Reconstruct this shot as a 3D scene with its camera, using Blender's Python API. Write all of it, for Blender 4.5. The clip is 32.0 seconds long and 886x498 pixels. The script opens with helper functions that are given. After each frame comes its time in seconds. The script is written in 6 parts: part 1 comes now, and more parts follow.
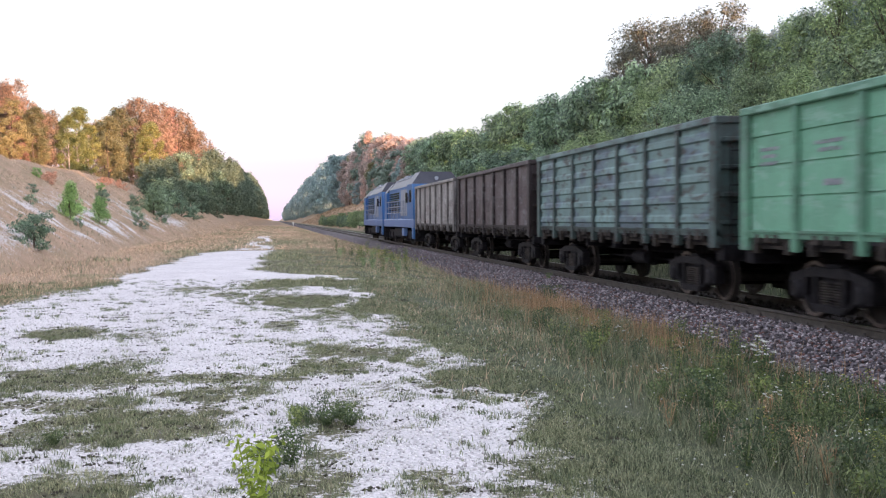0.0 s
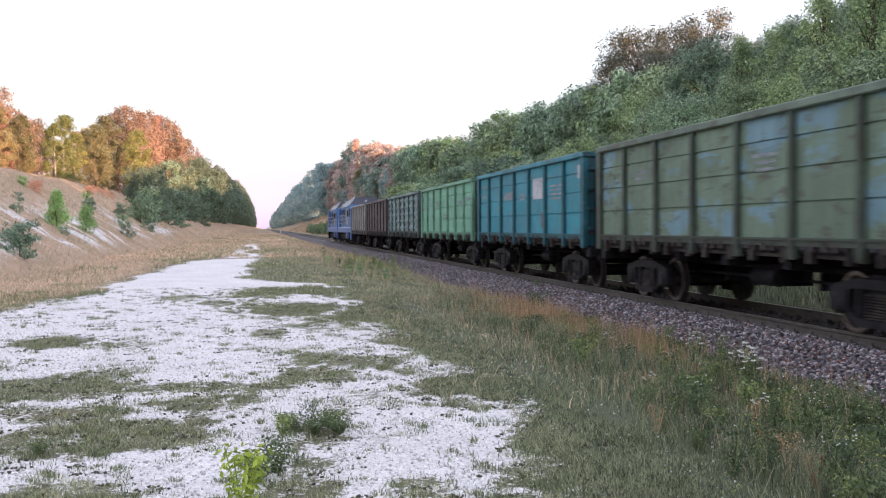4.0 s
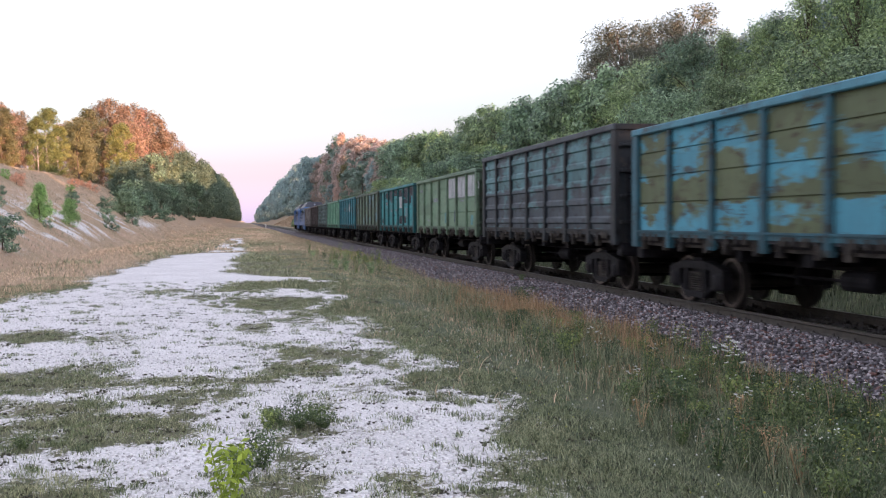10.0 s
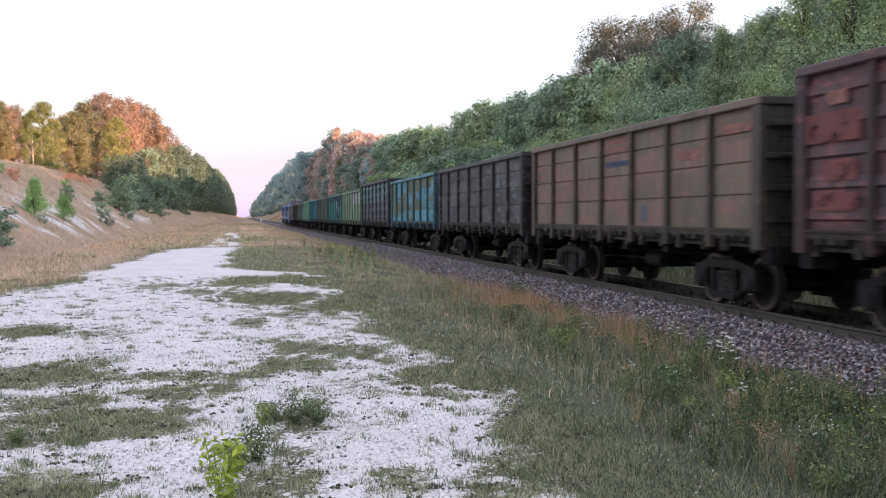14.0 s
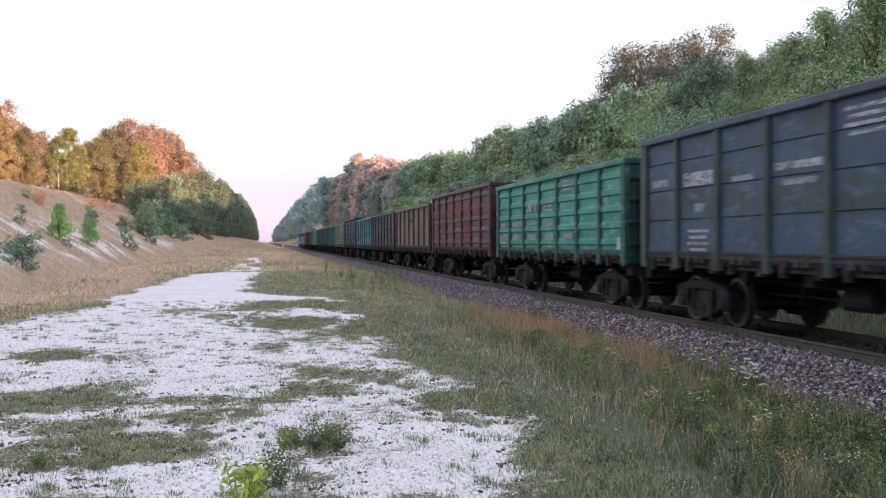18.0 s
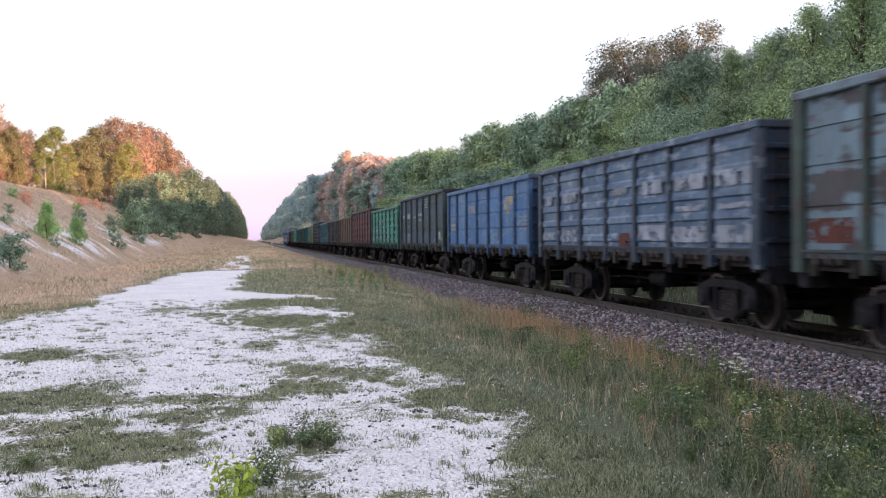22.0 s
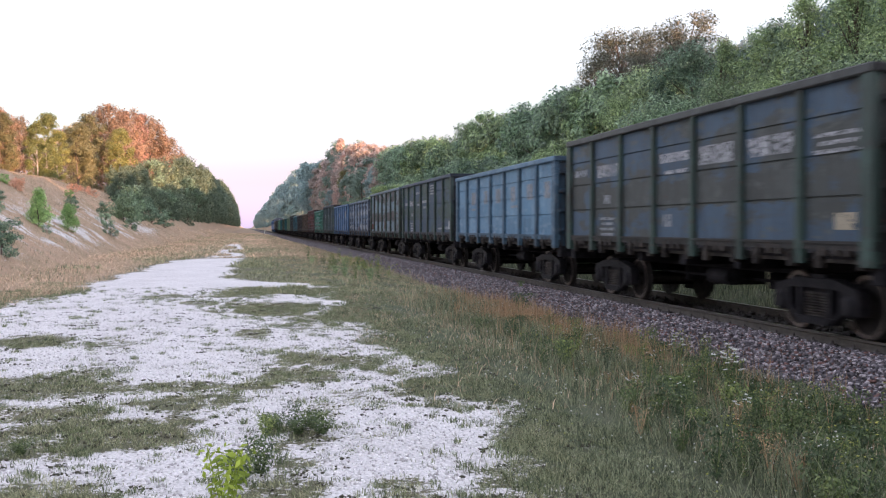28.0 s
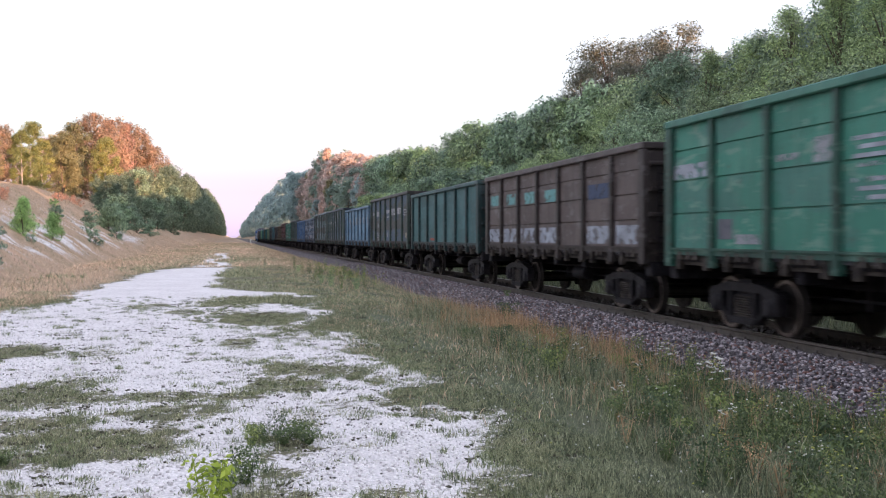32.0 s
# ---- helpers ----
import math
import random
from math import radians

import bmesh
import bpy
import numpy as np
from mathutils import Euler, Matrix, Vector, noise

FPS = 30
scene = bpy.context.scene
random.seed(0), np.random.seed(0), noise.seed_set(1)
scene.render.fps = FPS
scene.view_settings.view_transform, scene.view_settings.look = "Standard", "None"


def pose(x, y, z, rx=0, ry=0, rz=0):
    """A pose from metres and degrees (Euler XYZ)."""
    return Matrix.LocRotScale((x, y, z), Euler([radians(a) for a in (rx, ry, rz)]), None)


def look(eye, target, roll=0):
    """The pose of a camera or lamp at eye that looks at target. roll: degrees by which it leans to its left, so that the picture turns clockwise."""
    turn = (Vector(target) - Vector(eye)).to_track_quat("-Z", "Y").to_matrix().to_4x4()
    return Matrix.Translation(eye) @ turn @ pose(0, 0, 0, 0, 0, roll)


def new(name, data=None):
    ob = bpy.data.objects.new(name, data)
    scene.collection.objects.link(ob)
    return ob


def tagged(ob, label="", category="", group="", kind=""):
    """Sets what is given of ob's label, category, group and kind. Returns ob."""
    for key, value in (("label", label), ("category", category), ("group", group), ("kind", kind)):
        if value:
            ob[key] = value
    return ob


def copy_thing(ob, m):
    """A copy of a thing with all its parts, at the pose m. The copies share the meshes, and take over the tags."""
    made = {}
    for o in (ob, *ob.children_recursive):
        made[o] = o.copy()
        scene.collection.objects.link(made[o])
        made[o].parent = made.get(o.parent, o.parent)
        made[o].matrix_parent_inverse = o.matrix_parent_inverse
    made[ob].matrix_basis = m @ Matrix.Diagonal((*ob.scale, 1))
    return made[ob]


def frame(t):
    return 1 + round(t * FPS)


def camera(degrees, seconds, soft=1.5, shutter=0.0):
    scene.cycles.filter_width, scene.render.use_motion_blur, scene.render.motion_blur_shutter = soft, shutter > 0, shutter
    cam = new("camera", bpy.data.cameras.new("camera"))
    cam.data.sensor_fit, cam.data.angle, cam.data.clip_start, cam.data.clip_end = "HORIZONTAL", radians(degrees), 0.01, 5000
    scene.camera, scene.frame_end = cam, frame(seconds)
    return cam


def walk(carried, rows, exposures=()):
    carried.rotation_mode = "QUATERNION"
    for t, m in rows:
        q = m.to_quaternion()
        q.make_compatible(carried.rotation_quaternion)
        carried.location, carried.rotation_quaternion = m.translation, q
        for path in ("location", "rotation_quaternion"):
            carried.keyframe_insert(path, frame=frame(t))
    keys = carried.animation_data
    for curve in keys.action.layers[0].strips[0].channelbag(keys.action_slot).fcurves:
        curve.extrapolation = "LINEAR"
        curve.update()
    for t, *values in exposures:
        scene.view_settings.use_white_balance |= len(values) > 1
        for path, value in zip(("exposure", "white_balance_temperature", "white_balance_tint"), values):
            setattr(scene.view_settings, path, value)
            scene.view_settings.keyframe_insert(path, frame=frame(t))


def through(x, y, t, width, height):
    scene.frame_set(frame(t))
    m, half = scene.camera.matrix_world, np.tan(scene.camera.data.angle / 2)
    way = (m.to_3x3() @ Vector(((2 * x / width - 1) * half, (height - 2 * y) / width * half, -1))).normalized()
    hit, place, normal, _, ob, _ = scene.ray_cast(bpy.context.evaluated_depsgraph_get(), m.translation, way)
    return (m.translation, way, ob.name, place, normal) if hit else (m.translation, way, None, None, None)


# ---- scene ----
# ---- camera ----
FOV = 47.3
EYE = Vector((0.0, 0.0, 1.755))
cam = camera(FOV, 32.0, soft=1.2, shutter=0.7)
PATH = [  # seconds, turn to the right of the track, tilt, lean
    (0, 9.424, -1.657, -0.201),
    (0.5, 9.513, -1.725, -0.376),
    (1, 9.755, -1.728, -0.302),
    (1.5, 10.060, -1.642, -0.198),
    (2, 10.254, -1.418, -0.238),
    (2.5, 10.251, -1.253, -0.310),
    (3, 10.162, -1.191, -0.271),
    (3.5, 10.054, -1.232, -0.393),
    (5.5, 10.414, -1.215, -0.034),
    (6, 10.379, -1.309, -0.038),
    (6.5, 10.349, -1.340, 0.080),
    (7, 10.301, -1.398, 0.230),
    (7.5, 10.334, -1.371, 0.132),
    (8, 10.298, -1.307, 0.088),
    (8.5, 10.272, -1.257, -0.028),
    (9, 10.526, -1.389, -0.141),
    (9.5, 10.852, -1.489, -0.256),
    (10, 10.942, -1.558, -0.231),
    (10.5, 10.909, -1.662, -0.083),
    (11, 10.772, -1.790, -0.043),
    (11.5, 10.816, -1.866, 0.019),
    (12, 10.828, -1.906, 0.133),
    (12.5, 10.810, -1.992, 0.069),
    (13, 11.112, -2.015, -0.001),
    (13.5, 11.248, -1.930, -0.033),
    (14, 11.202, -1.831, -0.076),
    (14.5, 10.959, -1.537, -0.083),
    (16.5, 10.190, -0.840, -0.011),
    (17, 10.063, -0.780, 0.072),
    (17.5, 10.034, -0.628, 0.073),
    (18, 9.995, -0.416, -0.048),
    (18.5, 10.134, -0.289, -0.360),
    (19, 10.316, -0.250, -0.306),
    (19.5, 10.343, -0.377, -0.214),
    (20, 10.453, -0.523, -0.261),
    (20.5, 10.560, -0.602, -0.271),
    (21, 10.603, -0.619, -0.094),
    (21.5, 10.559, -0.594, -0.142),
    (22, 10.604, -0.581, -0.377),
    (22.5, 10.644, -0.605, -0.286),
    (23, 10.697, -0.641, -0.228),
    (23.5, 10.778, -0.667, -0.232),
    (24, 10.724, -0.620, -0.267),
    (24.5, 10.678, -0.529, -0.229),
    (25, 10.556, -0.431, -0.233),
    (25.5, 10.606, -0.386, -0.373),
    (27.5, 10.780, -1.087, -0.182),
    (28, 11.000, -1.211, -0.068),
    (28.5, 11.141, -1.212, -0.075),
    (29, 11.345, -1.048, -0.268),
    (29.5, 11.712, -0.874, -0.293),
    (30, 11.776, -0.720, -0.152),
    (30.5, 11.808, -0.626, -0.280),
    (31, 11.744, -0.527, -0.190),
    (31.5, 11.745, -0.532, -0.089),
    (32, 11.770, -0.672, -0.000),
]


def aim(turn, tilt, lean):
    a, b = radians(turn), radians(tilt)
    way = Vector((math.sin(a) * math.cos(b), math.cos(a) * math.cos(b), math.sin(b)))
    return look(EYE, EYE + way * 10, lean)


walk(cam, [(t, aim(a, b, c)) for t, a, b, c in PATH],
     exposures=[(0.0, 2.88, 6480, 13), (3.0, 2.94, 6480, 13), (7.0, 2.76, 6480, 13), (10.0, 2.72, 6480, 13), (14.0, 2.78, 6480, 13), (18.0, 2.80, 6480, 13), (24.0, 2.80, 6480, 13), (32.0, 2.82, 6480, 13)])

# ---- world and sun ----
SUN_SIDE, SUN_HEIGHT = 32.0, 4.8      # degrees off the track behind the camera, degrees up
world = bpy.data.worlds.new("evening_sky")
scene.world = world
world.use_nodes = True
wn = world.node_tree.nodes
sky = wn.new("ShaderNodeTexSky")
sky.sky_type, sky.sun_disc = "NISHITA", False
sky.sun_elevation, sky.sun_rotation = radians(SUN_HEIGHT), radians(180 - SUN_SIDE)
sky.air_density, sky.dust_density, sky.ozone_density = 1.0, 0.3, 2.0
veil = wn.new("ShaderNodeHueSaturation")      # thin evening haze takes most of the blue and yellow out of the sky
veil.inputs["Saturation"].default_value = 0.35
tint = wn.new("ShaderNodeMix")
tint.data_type, tint.blend_type = "RGBA", "MULTIPLY"
tint.inputs[0].default_value = 1.0
way = wn.new("ShaderNodeTexCoord")
split = wn.new("ShaderNodeSeparateXYZ")
band = wn.new("ShaderNodeValToRGB")            # the rosy belt low over the horizon fades upward
band.color_ramp.elements[0].color, band.color_ramp.elements[0].position = (0.27, 0.245, 0.43, 1.0), 0.0
band.color_ramp.elements[1].color, band.color_ramp.elements[1].position = (1.05, 0.97, 1.02, 1.0), 0.42
for at, colour in ((0.02, (0.285, 0.246, 0.36, 1.0)), (0.055, (0.305, 0.252, 0.315, 1.0)), (0.11, (0.36, 0.345, 0.355, 1.0)), (0.20, (0.62, 0.58, 0.60, 1.0))):
    band.color_ramp.elements.new(at).color = colour
world.node_tree.links.new(way.outputs["Generated"], split.inputs[0])
world.node_tree.links.new(split.outputs["Z"], band.inputs["Fac"])
world.node_tree.links.new(band.outputs["Color"], tint.inputs[7])
world.node_tree.links.new(sky.outputs["Color"], veil.inputs["Color"])
world.node_tree.links.new(veil.outputs["Color"], tint.inputs[6])
world.node_tree.links.new(tint.outputs[2], wn["Background"].inputs["Color"])
wn["Background"].inputs["Strength"].default_value = 0.15

sun_data = bpy.data.lights.new("sun", "SUN")
sun_data.energy, sun_data.angle, sun_data.color = 2.0, radians(0.6), (1.0, 0.56, 0.33)
sun = new("sun", sun_data)
to_sun = Vector((math.sin(radians(SUN_SIDE)), -math.cos(radians(SUN_SIDE)), math.tan(radians(SUN_HEIGHT))))
sun.matrix_basis = look(to_sun * 200, (0, 0, 0))

rng = np.random.default_rng(7)


# ---- materials ----
class Nodes:
    """Short hand for a node material."""

    def __init__(self, name):
        self.mat = bpy.data.materials.new(name)
        self.mat.use_nodes = True
        self.tree = self.mat.node_tree
        self.bsdf = self.tree.nodes["Principled BSDF"]

    def add(self, kind, **inputs):
        n = self.tree.nodes.new("ShaderNode" + kind)
        for key, value in inputs.items():
            self.put(n, key, value)
        return n

    def put(self, n, key, value):
        socket = n.inputs[int(key[1:])] if key[0] == "i" and key[1:].isdigit() else n.inputs[key]
        if isinstance(value, bpy.types.NodeSocket):
            self.tree.links.new(value, socket)
        else:
            socket.default_value = value

    def noise(self, vector, scale, detail=4.0, rough=0.55):
        return self.add("TexNoise", Vector=vector, Scale=scale, Detail=detail, Roughness=rough).outputs["Fac"]

    def ramp(self, fac, low, high):
        n = self.add("MapRange", Value=fac)
        n.inputs["From Min"].default_value, n.inputs["From Max"].default_value = low, high
        return n.outputs["Result"]

    def mix(self, fac, a, b):
        n = self.tree.nodes.new("ShaderNodeMix")
        n.data_type = "RGBA"
        self.put(n, "i0", fac), self.put(n, "i6", a), self.put(n, "i7", b)
        return n.outputs[2]

    def math(self, op, a, b=0.0):
        n = self.tree.nodes.new("ShaderNodeMath")
        n.operation = op
        self.put(n, "i0", a), self.put(n, "i1", b)
        return n.outputs[0]

    def vary(self, colour, value, low=0.8, high=1.2):
        """Scale the brightness of a colour by a 0..1 value."""
        n = self.add("HueSaturation", Color=colour)
        self.put(n, "Value", self.ramp_to(value, low, high))
        return n.outputs["Color"]

    def ramp_to(self, fac, low, high):
        n = self.add("MapRange", Value=fac)
        n.inputs["To Min"].default_value, n.inputs["To Max"].default_value = low, high
        return n.outputs["Result"]

    def bump(self, height, strength, distance):
        n = self.add("Bump", Height=height, Strength=strength, Distance=distance)
        self.put(self.bsdf, "Normal", n.outputs["Normal"])

    def done(self, colour, rough=0.8, metal=0.0):
        self.put(self.bsdf, "Base Color", colour)
        self.put(self.bsdf, "Roughness", rough)
        self.put(self.bsdf, "Metallic", metal)
        return self.mat

    def place(self):
        return self.add("NewGeometry").outputs["Position"]

    def own(self):
        """Object space, shifted at random for each object."""
        co = self.add("TexCoord").outputs["Object"]
        shift = self.math("MULTIPLY", self.add("ObjectInfo").outputs["Random"], 37.0)
        n = self.add("VectorMath")
        n.operation = "ADD"
        self.put(n, "i0", co), self.put(n, "i1", shift)
        return n.outputs[0]


def rgba(c):
    return (*c, 1.0)


def plain(name, a, b, scale=3.0, rough=0.75, metal=0.0, bump=0.3, moving=False):
    """Two colours mixed at two scales, with fine relief."""
    k = Nodes(name)
    co = k.own() if moving else k.place()
    big, fine = k.noise(co, scale), k.noise(co, scale * 14, 3.0)
    c = k.mix(k.ramp(big, 0.35, 0.65), rgba(a), rgba(b))
    c = k.vary(c, fine, 0.7, 1.3)
    k.bump(fine, bump, 0.01)
    return k.done(c, rough, metal)


def foliage(name, a, b, c, through=0.35, spread=0.4):
    """Leaves: colours spread from leaf to leaf and tree to tree, some light passing through."""
    k = Nodes(name)
    leaf = k.add("NewGeometry").outputs["Random Per Island"]
    tree = k.add("ObjectInfo").outputs["Random"]
    patch = k.noise(k.place(), 0.5, 3.0)
    col = k.mix(k.ramp(patch, 0.35, 0.65), rgba(a), rgba(b))
    col = k.mix(k.ramp(k.math("ADD", k.math("MULTIPLY", leaf, 0.6), k.math("MULTIPLY", tree, 0.5)), 0.35, 1.0), col, rgba(c))
    col = k.vary(col, tree, 0.85, 1.35)
    col = k.vary(col, k.noise(k.place(), 1.1, 4.0), 0.75, 1.4)
    col = k.vary(col, leaf, 1.0 - spread, 1.0 + spread)
    k.done(col, 0.6)
    trans = k.add("BsdfTranslucent", Color=col)
    mixer = k.add("MixShader")
    mixer.inputs[0].default_value = through
    k.tree.links.new(k.bsdf.outputs[0], mixer.inputs[1])
    k.tree.links.new(trans.outputs[0], mixer.inputs[2])
    k.tree.links.new(mixer.outputs[0], k.tree.nodes["Material Output"].inputs["Surface"])
    return k.mat


def ground_material():
    k = Nodes("gravel_and_soil")
    co = k.place()
    grass = k.add("Attribute")
    grass.attribute_name = "grass"
    dry = k.add("Attribute")
    dry.attribute_name = "dry"
    cells = k.add("TexVoronoi", Vector=co, Scale=34.0)
    fine = k.noise(co, 60.0, 3.0)
    broad = k.noise(co, 0.7, 5.0)
    white = k.mix(k.ramp(broad, 0.35, 0.7), (0.83, 0.805, 0.79, 1), (0.72, 0.695, 0.68, 1))
    white = k.vary(white, cells.outputs["Distance"], 1.15, 0.62)
    white = k.vary(white, fine, 0.78, 1.28)
    soil = k.mix(k.ramp(k.noise(co, 2.2, 6.0), 0.35, 0.65), (0.058, 0.080, 0.034, 1), (0.105, 0.11, 0.058, 1))
    tan = k.mix(k.ramp(k.noise(co, 0.9, 6.0), 0.35, 0.65), (0.47, 0.325, 0.22, 1), (0.34, 0.26, 0.16, 1))
    soil = k.mix(dry.outputs["Fac"], soil, tan)
    soil = k.vary(soil, fine, 0.6, 1.4)
    coarse = k.math("MULTIPLY", k.math("SUBTRACT", k.noise(co, 5.0, 6.0, 0.7), 0.5), 1.8)
    grit = k.math("MULTIPLY", k.math("SUBTRACT", k.noise(co, 26.0, 4.0, 0.7), 0.5), 2.0)
    edge = k.math("ADD", grass.outputs["Fac"], k.math("ADD", coarse, grit))
    col = k.mix(k.ramp(edge, 0.44, 0.58), white, soil)
    k.bump(k.math("ADD", cells.outputs["Distance"], fine), 0.6, 0.02)
    return k.done(col, 0.95)


def ballast_material(name="crushed_stone"):
    k = Nodes(name)
    r = k.add("NewGeometry").outputs["Random Per Island"]
    col = k.mix(k.ramp(r, 0.0, 0.6), (0.046, 0.041, 0.047, 1), (0.185, 0.168, 0.182, 1))
    col = k.mix(k.ramp(r, 0.62, 1.0), col, (0.56, 0.51, 0.52, 1))
    odd = k.add("TexWhiteNoise", Vector=k.add("CombineXYZ", X=k.math("MULTIPLY", r, 97.0)).outputs[0]).outputs["Value"]
    col = k.mix(k.ramp(odd, 0.88, 0.91), col, (0.21, 0.115, 0.10, 1))       # some reddish granite
    fine = k.noise(k.place(), 45.0, 3.0)
    col = k.vary(col, fine, 0.7, 1.3)
    k.bump(fine, 0.4, 0.01)
    return k.done(col, 0.85)


def ragged(name, a, b, bare=0.46, scale=5.0):
    """Old paint that has flaked off in places, baring what lies under it."""
    k = Nodes(name)
    co = k.own()
    big, fine = k.noise(co, scale, 8.0, 0.7), k.noise(co, scale * 9, 3.0)
    c = k.vary(k.mix(k.ramp(k.noise(co, 2.0, 5.0), 0.35, 0.65), rgba(a), rgba(b)), fine, 0.75, 1.2)
    k.put(k.bsdf, "Alpha", k.ramp(big, bare - 0.02, bare + 0.02))
    k.put(k.bsdf, "Specular IOR Level", 0.2)
    return k.done(c, 0.8)


def wagon_paint(name, base, patch, worn, share=0.5, grime=0.35, row=0.49, bands=(0.0, 0.0, 0.0, 0.0)):
    """Old paint on sheets of the given height: repainted sheets, chalky wear, rust and soot streaks."""
    k = Nodes(name)
    tex = k.add("TexCoord").outputs["Object"]
    co = k.own()
    pick = k.add("ObjectInfo").outputs["Random"]
    ragged = k.noise(co, 2.5, 6.0, 0.65)
    split = k.add("SeparateXYZ", Vector=tex)
    level = k.math("FLOOR", k.math("ADD", k.math("DIVIDE", split.outputs["Z"], row), k.math("MULTIPLY", k.math("SUBTRACT", ragged, 0.5), 0.7)))
    half = k.math("FLOOR", k.math("ADD", k.math("MULTIPLY", split.outputs["Y"], 1.1), k.math("MULTIPLY", ragged, 1.4)))
    seed = k.add("CombineXYZ", X=k.math("MULTIPLY", pick, 91.0), Y=level, Z=half)
    sheet = k.add("TexWhiteNoise", Vector=seed.outputs[0]).outputs["Value"]
    flat = k.add("Mapping", Vector=co)
    flat.inputs["Scale"].default_value = (1.0, 0.45, 1.1)
    spread = k.noise(flat.outputs[0], 1.3, 7.0, 0.62)
    choose = k.math("ADD", k.math("MULTIPLY", sheet, 0.24), k.math("MULTIPLY", spread, 1.43))
    if any(bands):          # sheets of one height repainted together, counted from the bottom
        for i, more in enumerate(bands):
            here = k.math("COMPARE", level, float(i))
            here.node.inputs[2].default_value = 0.4
            choose = k.math("ADD", choose, k.math("MULTIPLY", here, more))
    col = k.mix(k.ramp(choose, 1.10 - 0.60 * share, 1.19 - 0.60 * share), rgba(base), rgba(patch))
    col = k.vary(col, sheet, 0.84, 1.14)
    stretch = k.add("Mapping", Vector=co)
    stretch.inputs["Scale"].default_value = (1.0, 0.6, 1.5)
    worn_at = k.noise(stretch.outputs[0], 3.0, 9.0, 0.70)
    col = k.mix(k.math("MULTIPLY", k.ramp(worn_at, 0.55, 0.60), 0.8), col, rgba(worn))
    rust_at = k.noise(co, 6.0, 9.0, 0.72)
    col = k.mix(k.math("MULTIPLY", k.ramp(rust_at, 0.60, 0.66), 0.3 + grime), col, (0.085, 0.048, 0.036, 1))
    runs = k.add("Mapping", Vector=co)
    runs.inputs["Scale"].default_value = (7.0, 7.0, 0.55)
    run_at = k.noise(runs.outputs[0], 1.1, 6.0, 0.7)
    col = k.mix(k.math("MULTIPLY", k.ramp(run_at, 0.54, 0.68), 0.45), col, rgba(worn))     # washed-out runs
    streak = k.add("Mapping", Vector=co)
    streak.inputs["Scale"].default_value = (5.0, 5.0, 0.6)
    dirt = k.noise(streak.outputs[0], 1.6, 7.0, 0.66)
    soot = k.math("MULTIPLY", k.ramp(dirt, 0.44, 0.68), min(0.9, grime * 1.7))
    k.put(k.bsdf, "Specular IOR Level", 0.26)
    col = k.mix(soot, col, (0.030, 0.026, 0.026, 1))
    fine = k.noise(co, 34.0, 3.0)
    col = k.vary(col, fine, 0.82, 1.18)
    k.bump(k.noise(co, 4.0, 5.0), 0.35, 0.03)
    return k.done(col, k.ramp_to(worn_at, 0.46, 0.80))


M_GROUND = ground_material()
M_STONE = ballast_material()
# oily stones, darkened further by the train's shade put into the colour
M_OILY_SHADE = plain("oily_shaded_stone", (0.028, 0.024, 0.022), (0.055, 0.046, 0.042), 9, 0.8)
M_RAIL = plain("rusty_rail_steel", (0.052, 0.045, 0.037), (0.085, 0.074, 0.060), 6, 0.7, 0.2)
M_SHINE = plain("polished_rail_head", (0.45, 0.43, 0.42), (0.35, 0.33, 0.32), 4, 0.28, 1.0, 0.05)
M_SLEEPER = plain("concrete_sleeper", (0.085, 0.076, 0.07), (0.05, 0.044, 0.04), 4, 0.9)
# running gear and castings in near-black base colours
M_UNDER = plain("near_black_running_gear", (0.007, 0.0065, 0.008), (0.022, 0.021, 0.025), 5, 0.72, 0.0, 0.3, True)
M_CAST = plain("near_black_cast_steel", (0.008, 0.0078, 0.0100), (0.020, 0.0185, 0.021), 5, 0.6, 0.0, 0.4, True)
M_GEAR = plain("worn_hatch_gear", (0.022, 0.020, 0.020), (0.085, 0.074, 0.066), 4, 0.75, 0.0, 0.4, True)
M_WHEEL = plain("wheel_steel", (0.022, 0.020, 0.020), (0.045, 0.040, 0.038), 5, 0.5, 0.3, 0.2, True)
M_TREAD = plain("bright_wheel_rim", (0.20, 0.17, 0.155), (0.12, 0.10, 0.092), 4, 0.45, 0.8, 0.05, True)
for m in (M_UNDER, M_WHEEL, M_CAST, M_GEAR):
    m.node_tree.nodes["Principled BSDF"].inputs["Specular IOR Level"].default_value = 0.12     # very low sheen
M_MARK = ragged("faded_white_lettering", (0.52, 0.53, 0.54), (0.36, 0.37, 0.39), 0.41, 9)
M_TEXT = ragged("worn_lettering", (0.44, 0.45, 0.47), (0.30, 0.31, 0.33), 0.49, 13)
M_MARK_DARK = plain("dark_plate", (0.06, 0.07, 0.09), (0.10, 0.10, 0.12), 7, 0.7, 0, 0.1, True)
M_BARK = plain("bark", (0.13, 0.10, 0.075), (0.07, 0.055, 0.045), 3, 0.95, 0, 0.8)
M_BIRCH = plain("birch_bark", (0.42, 0.40, 0.37), (0.18, 0.165, 0.15), 4, 0.9, 0, 0.5)
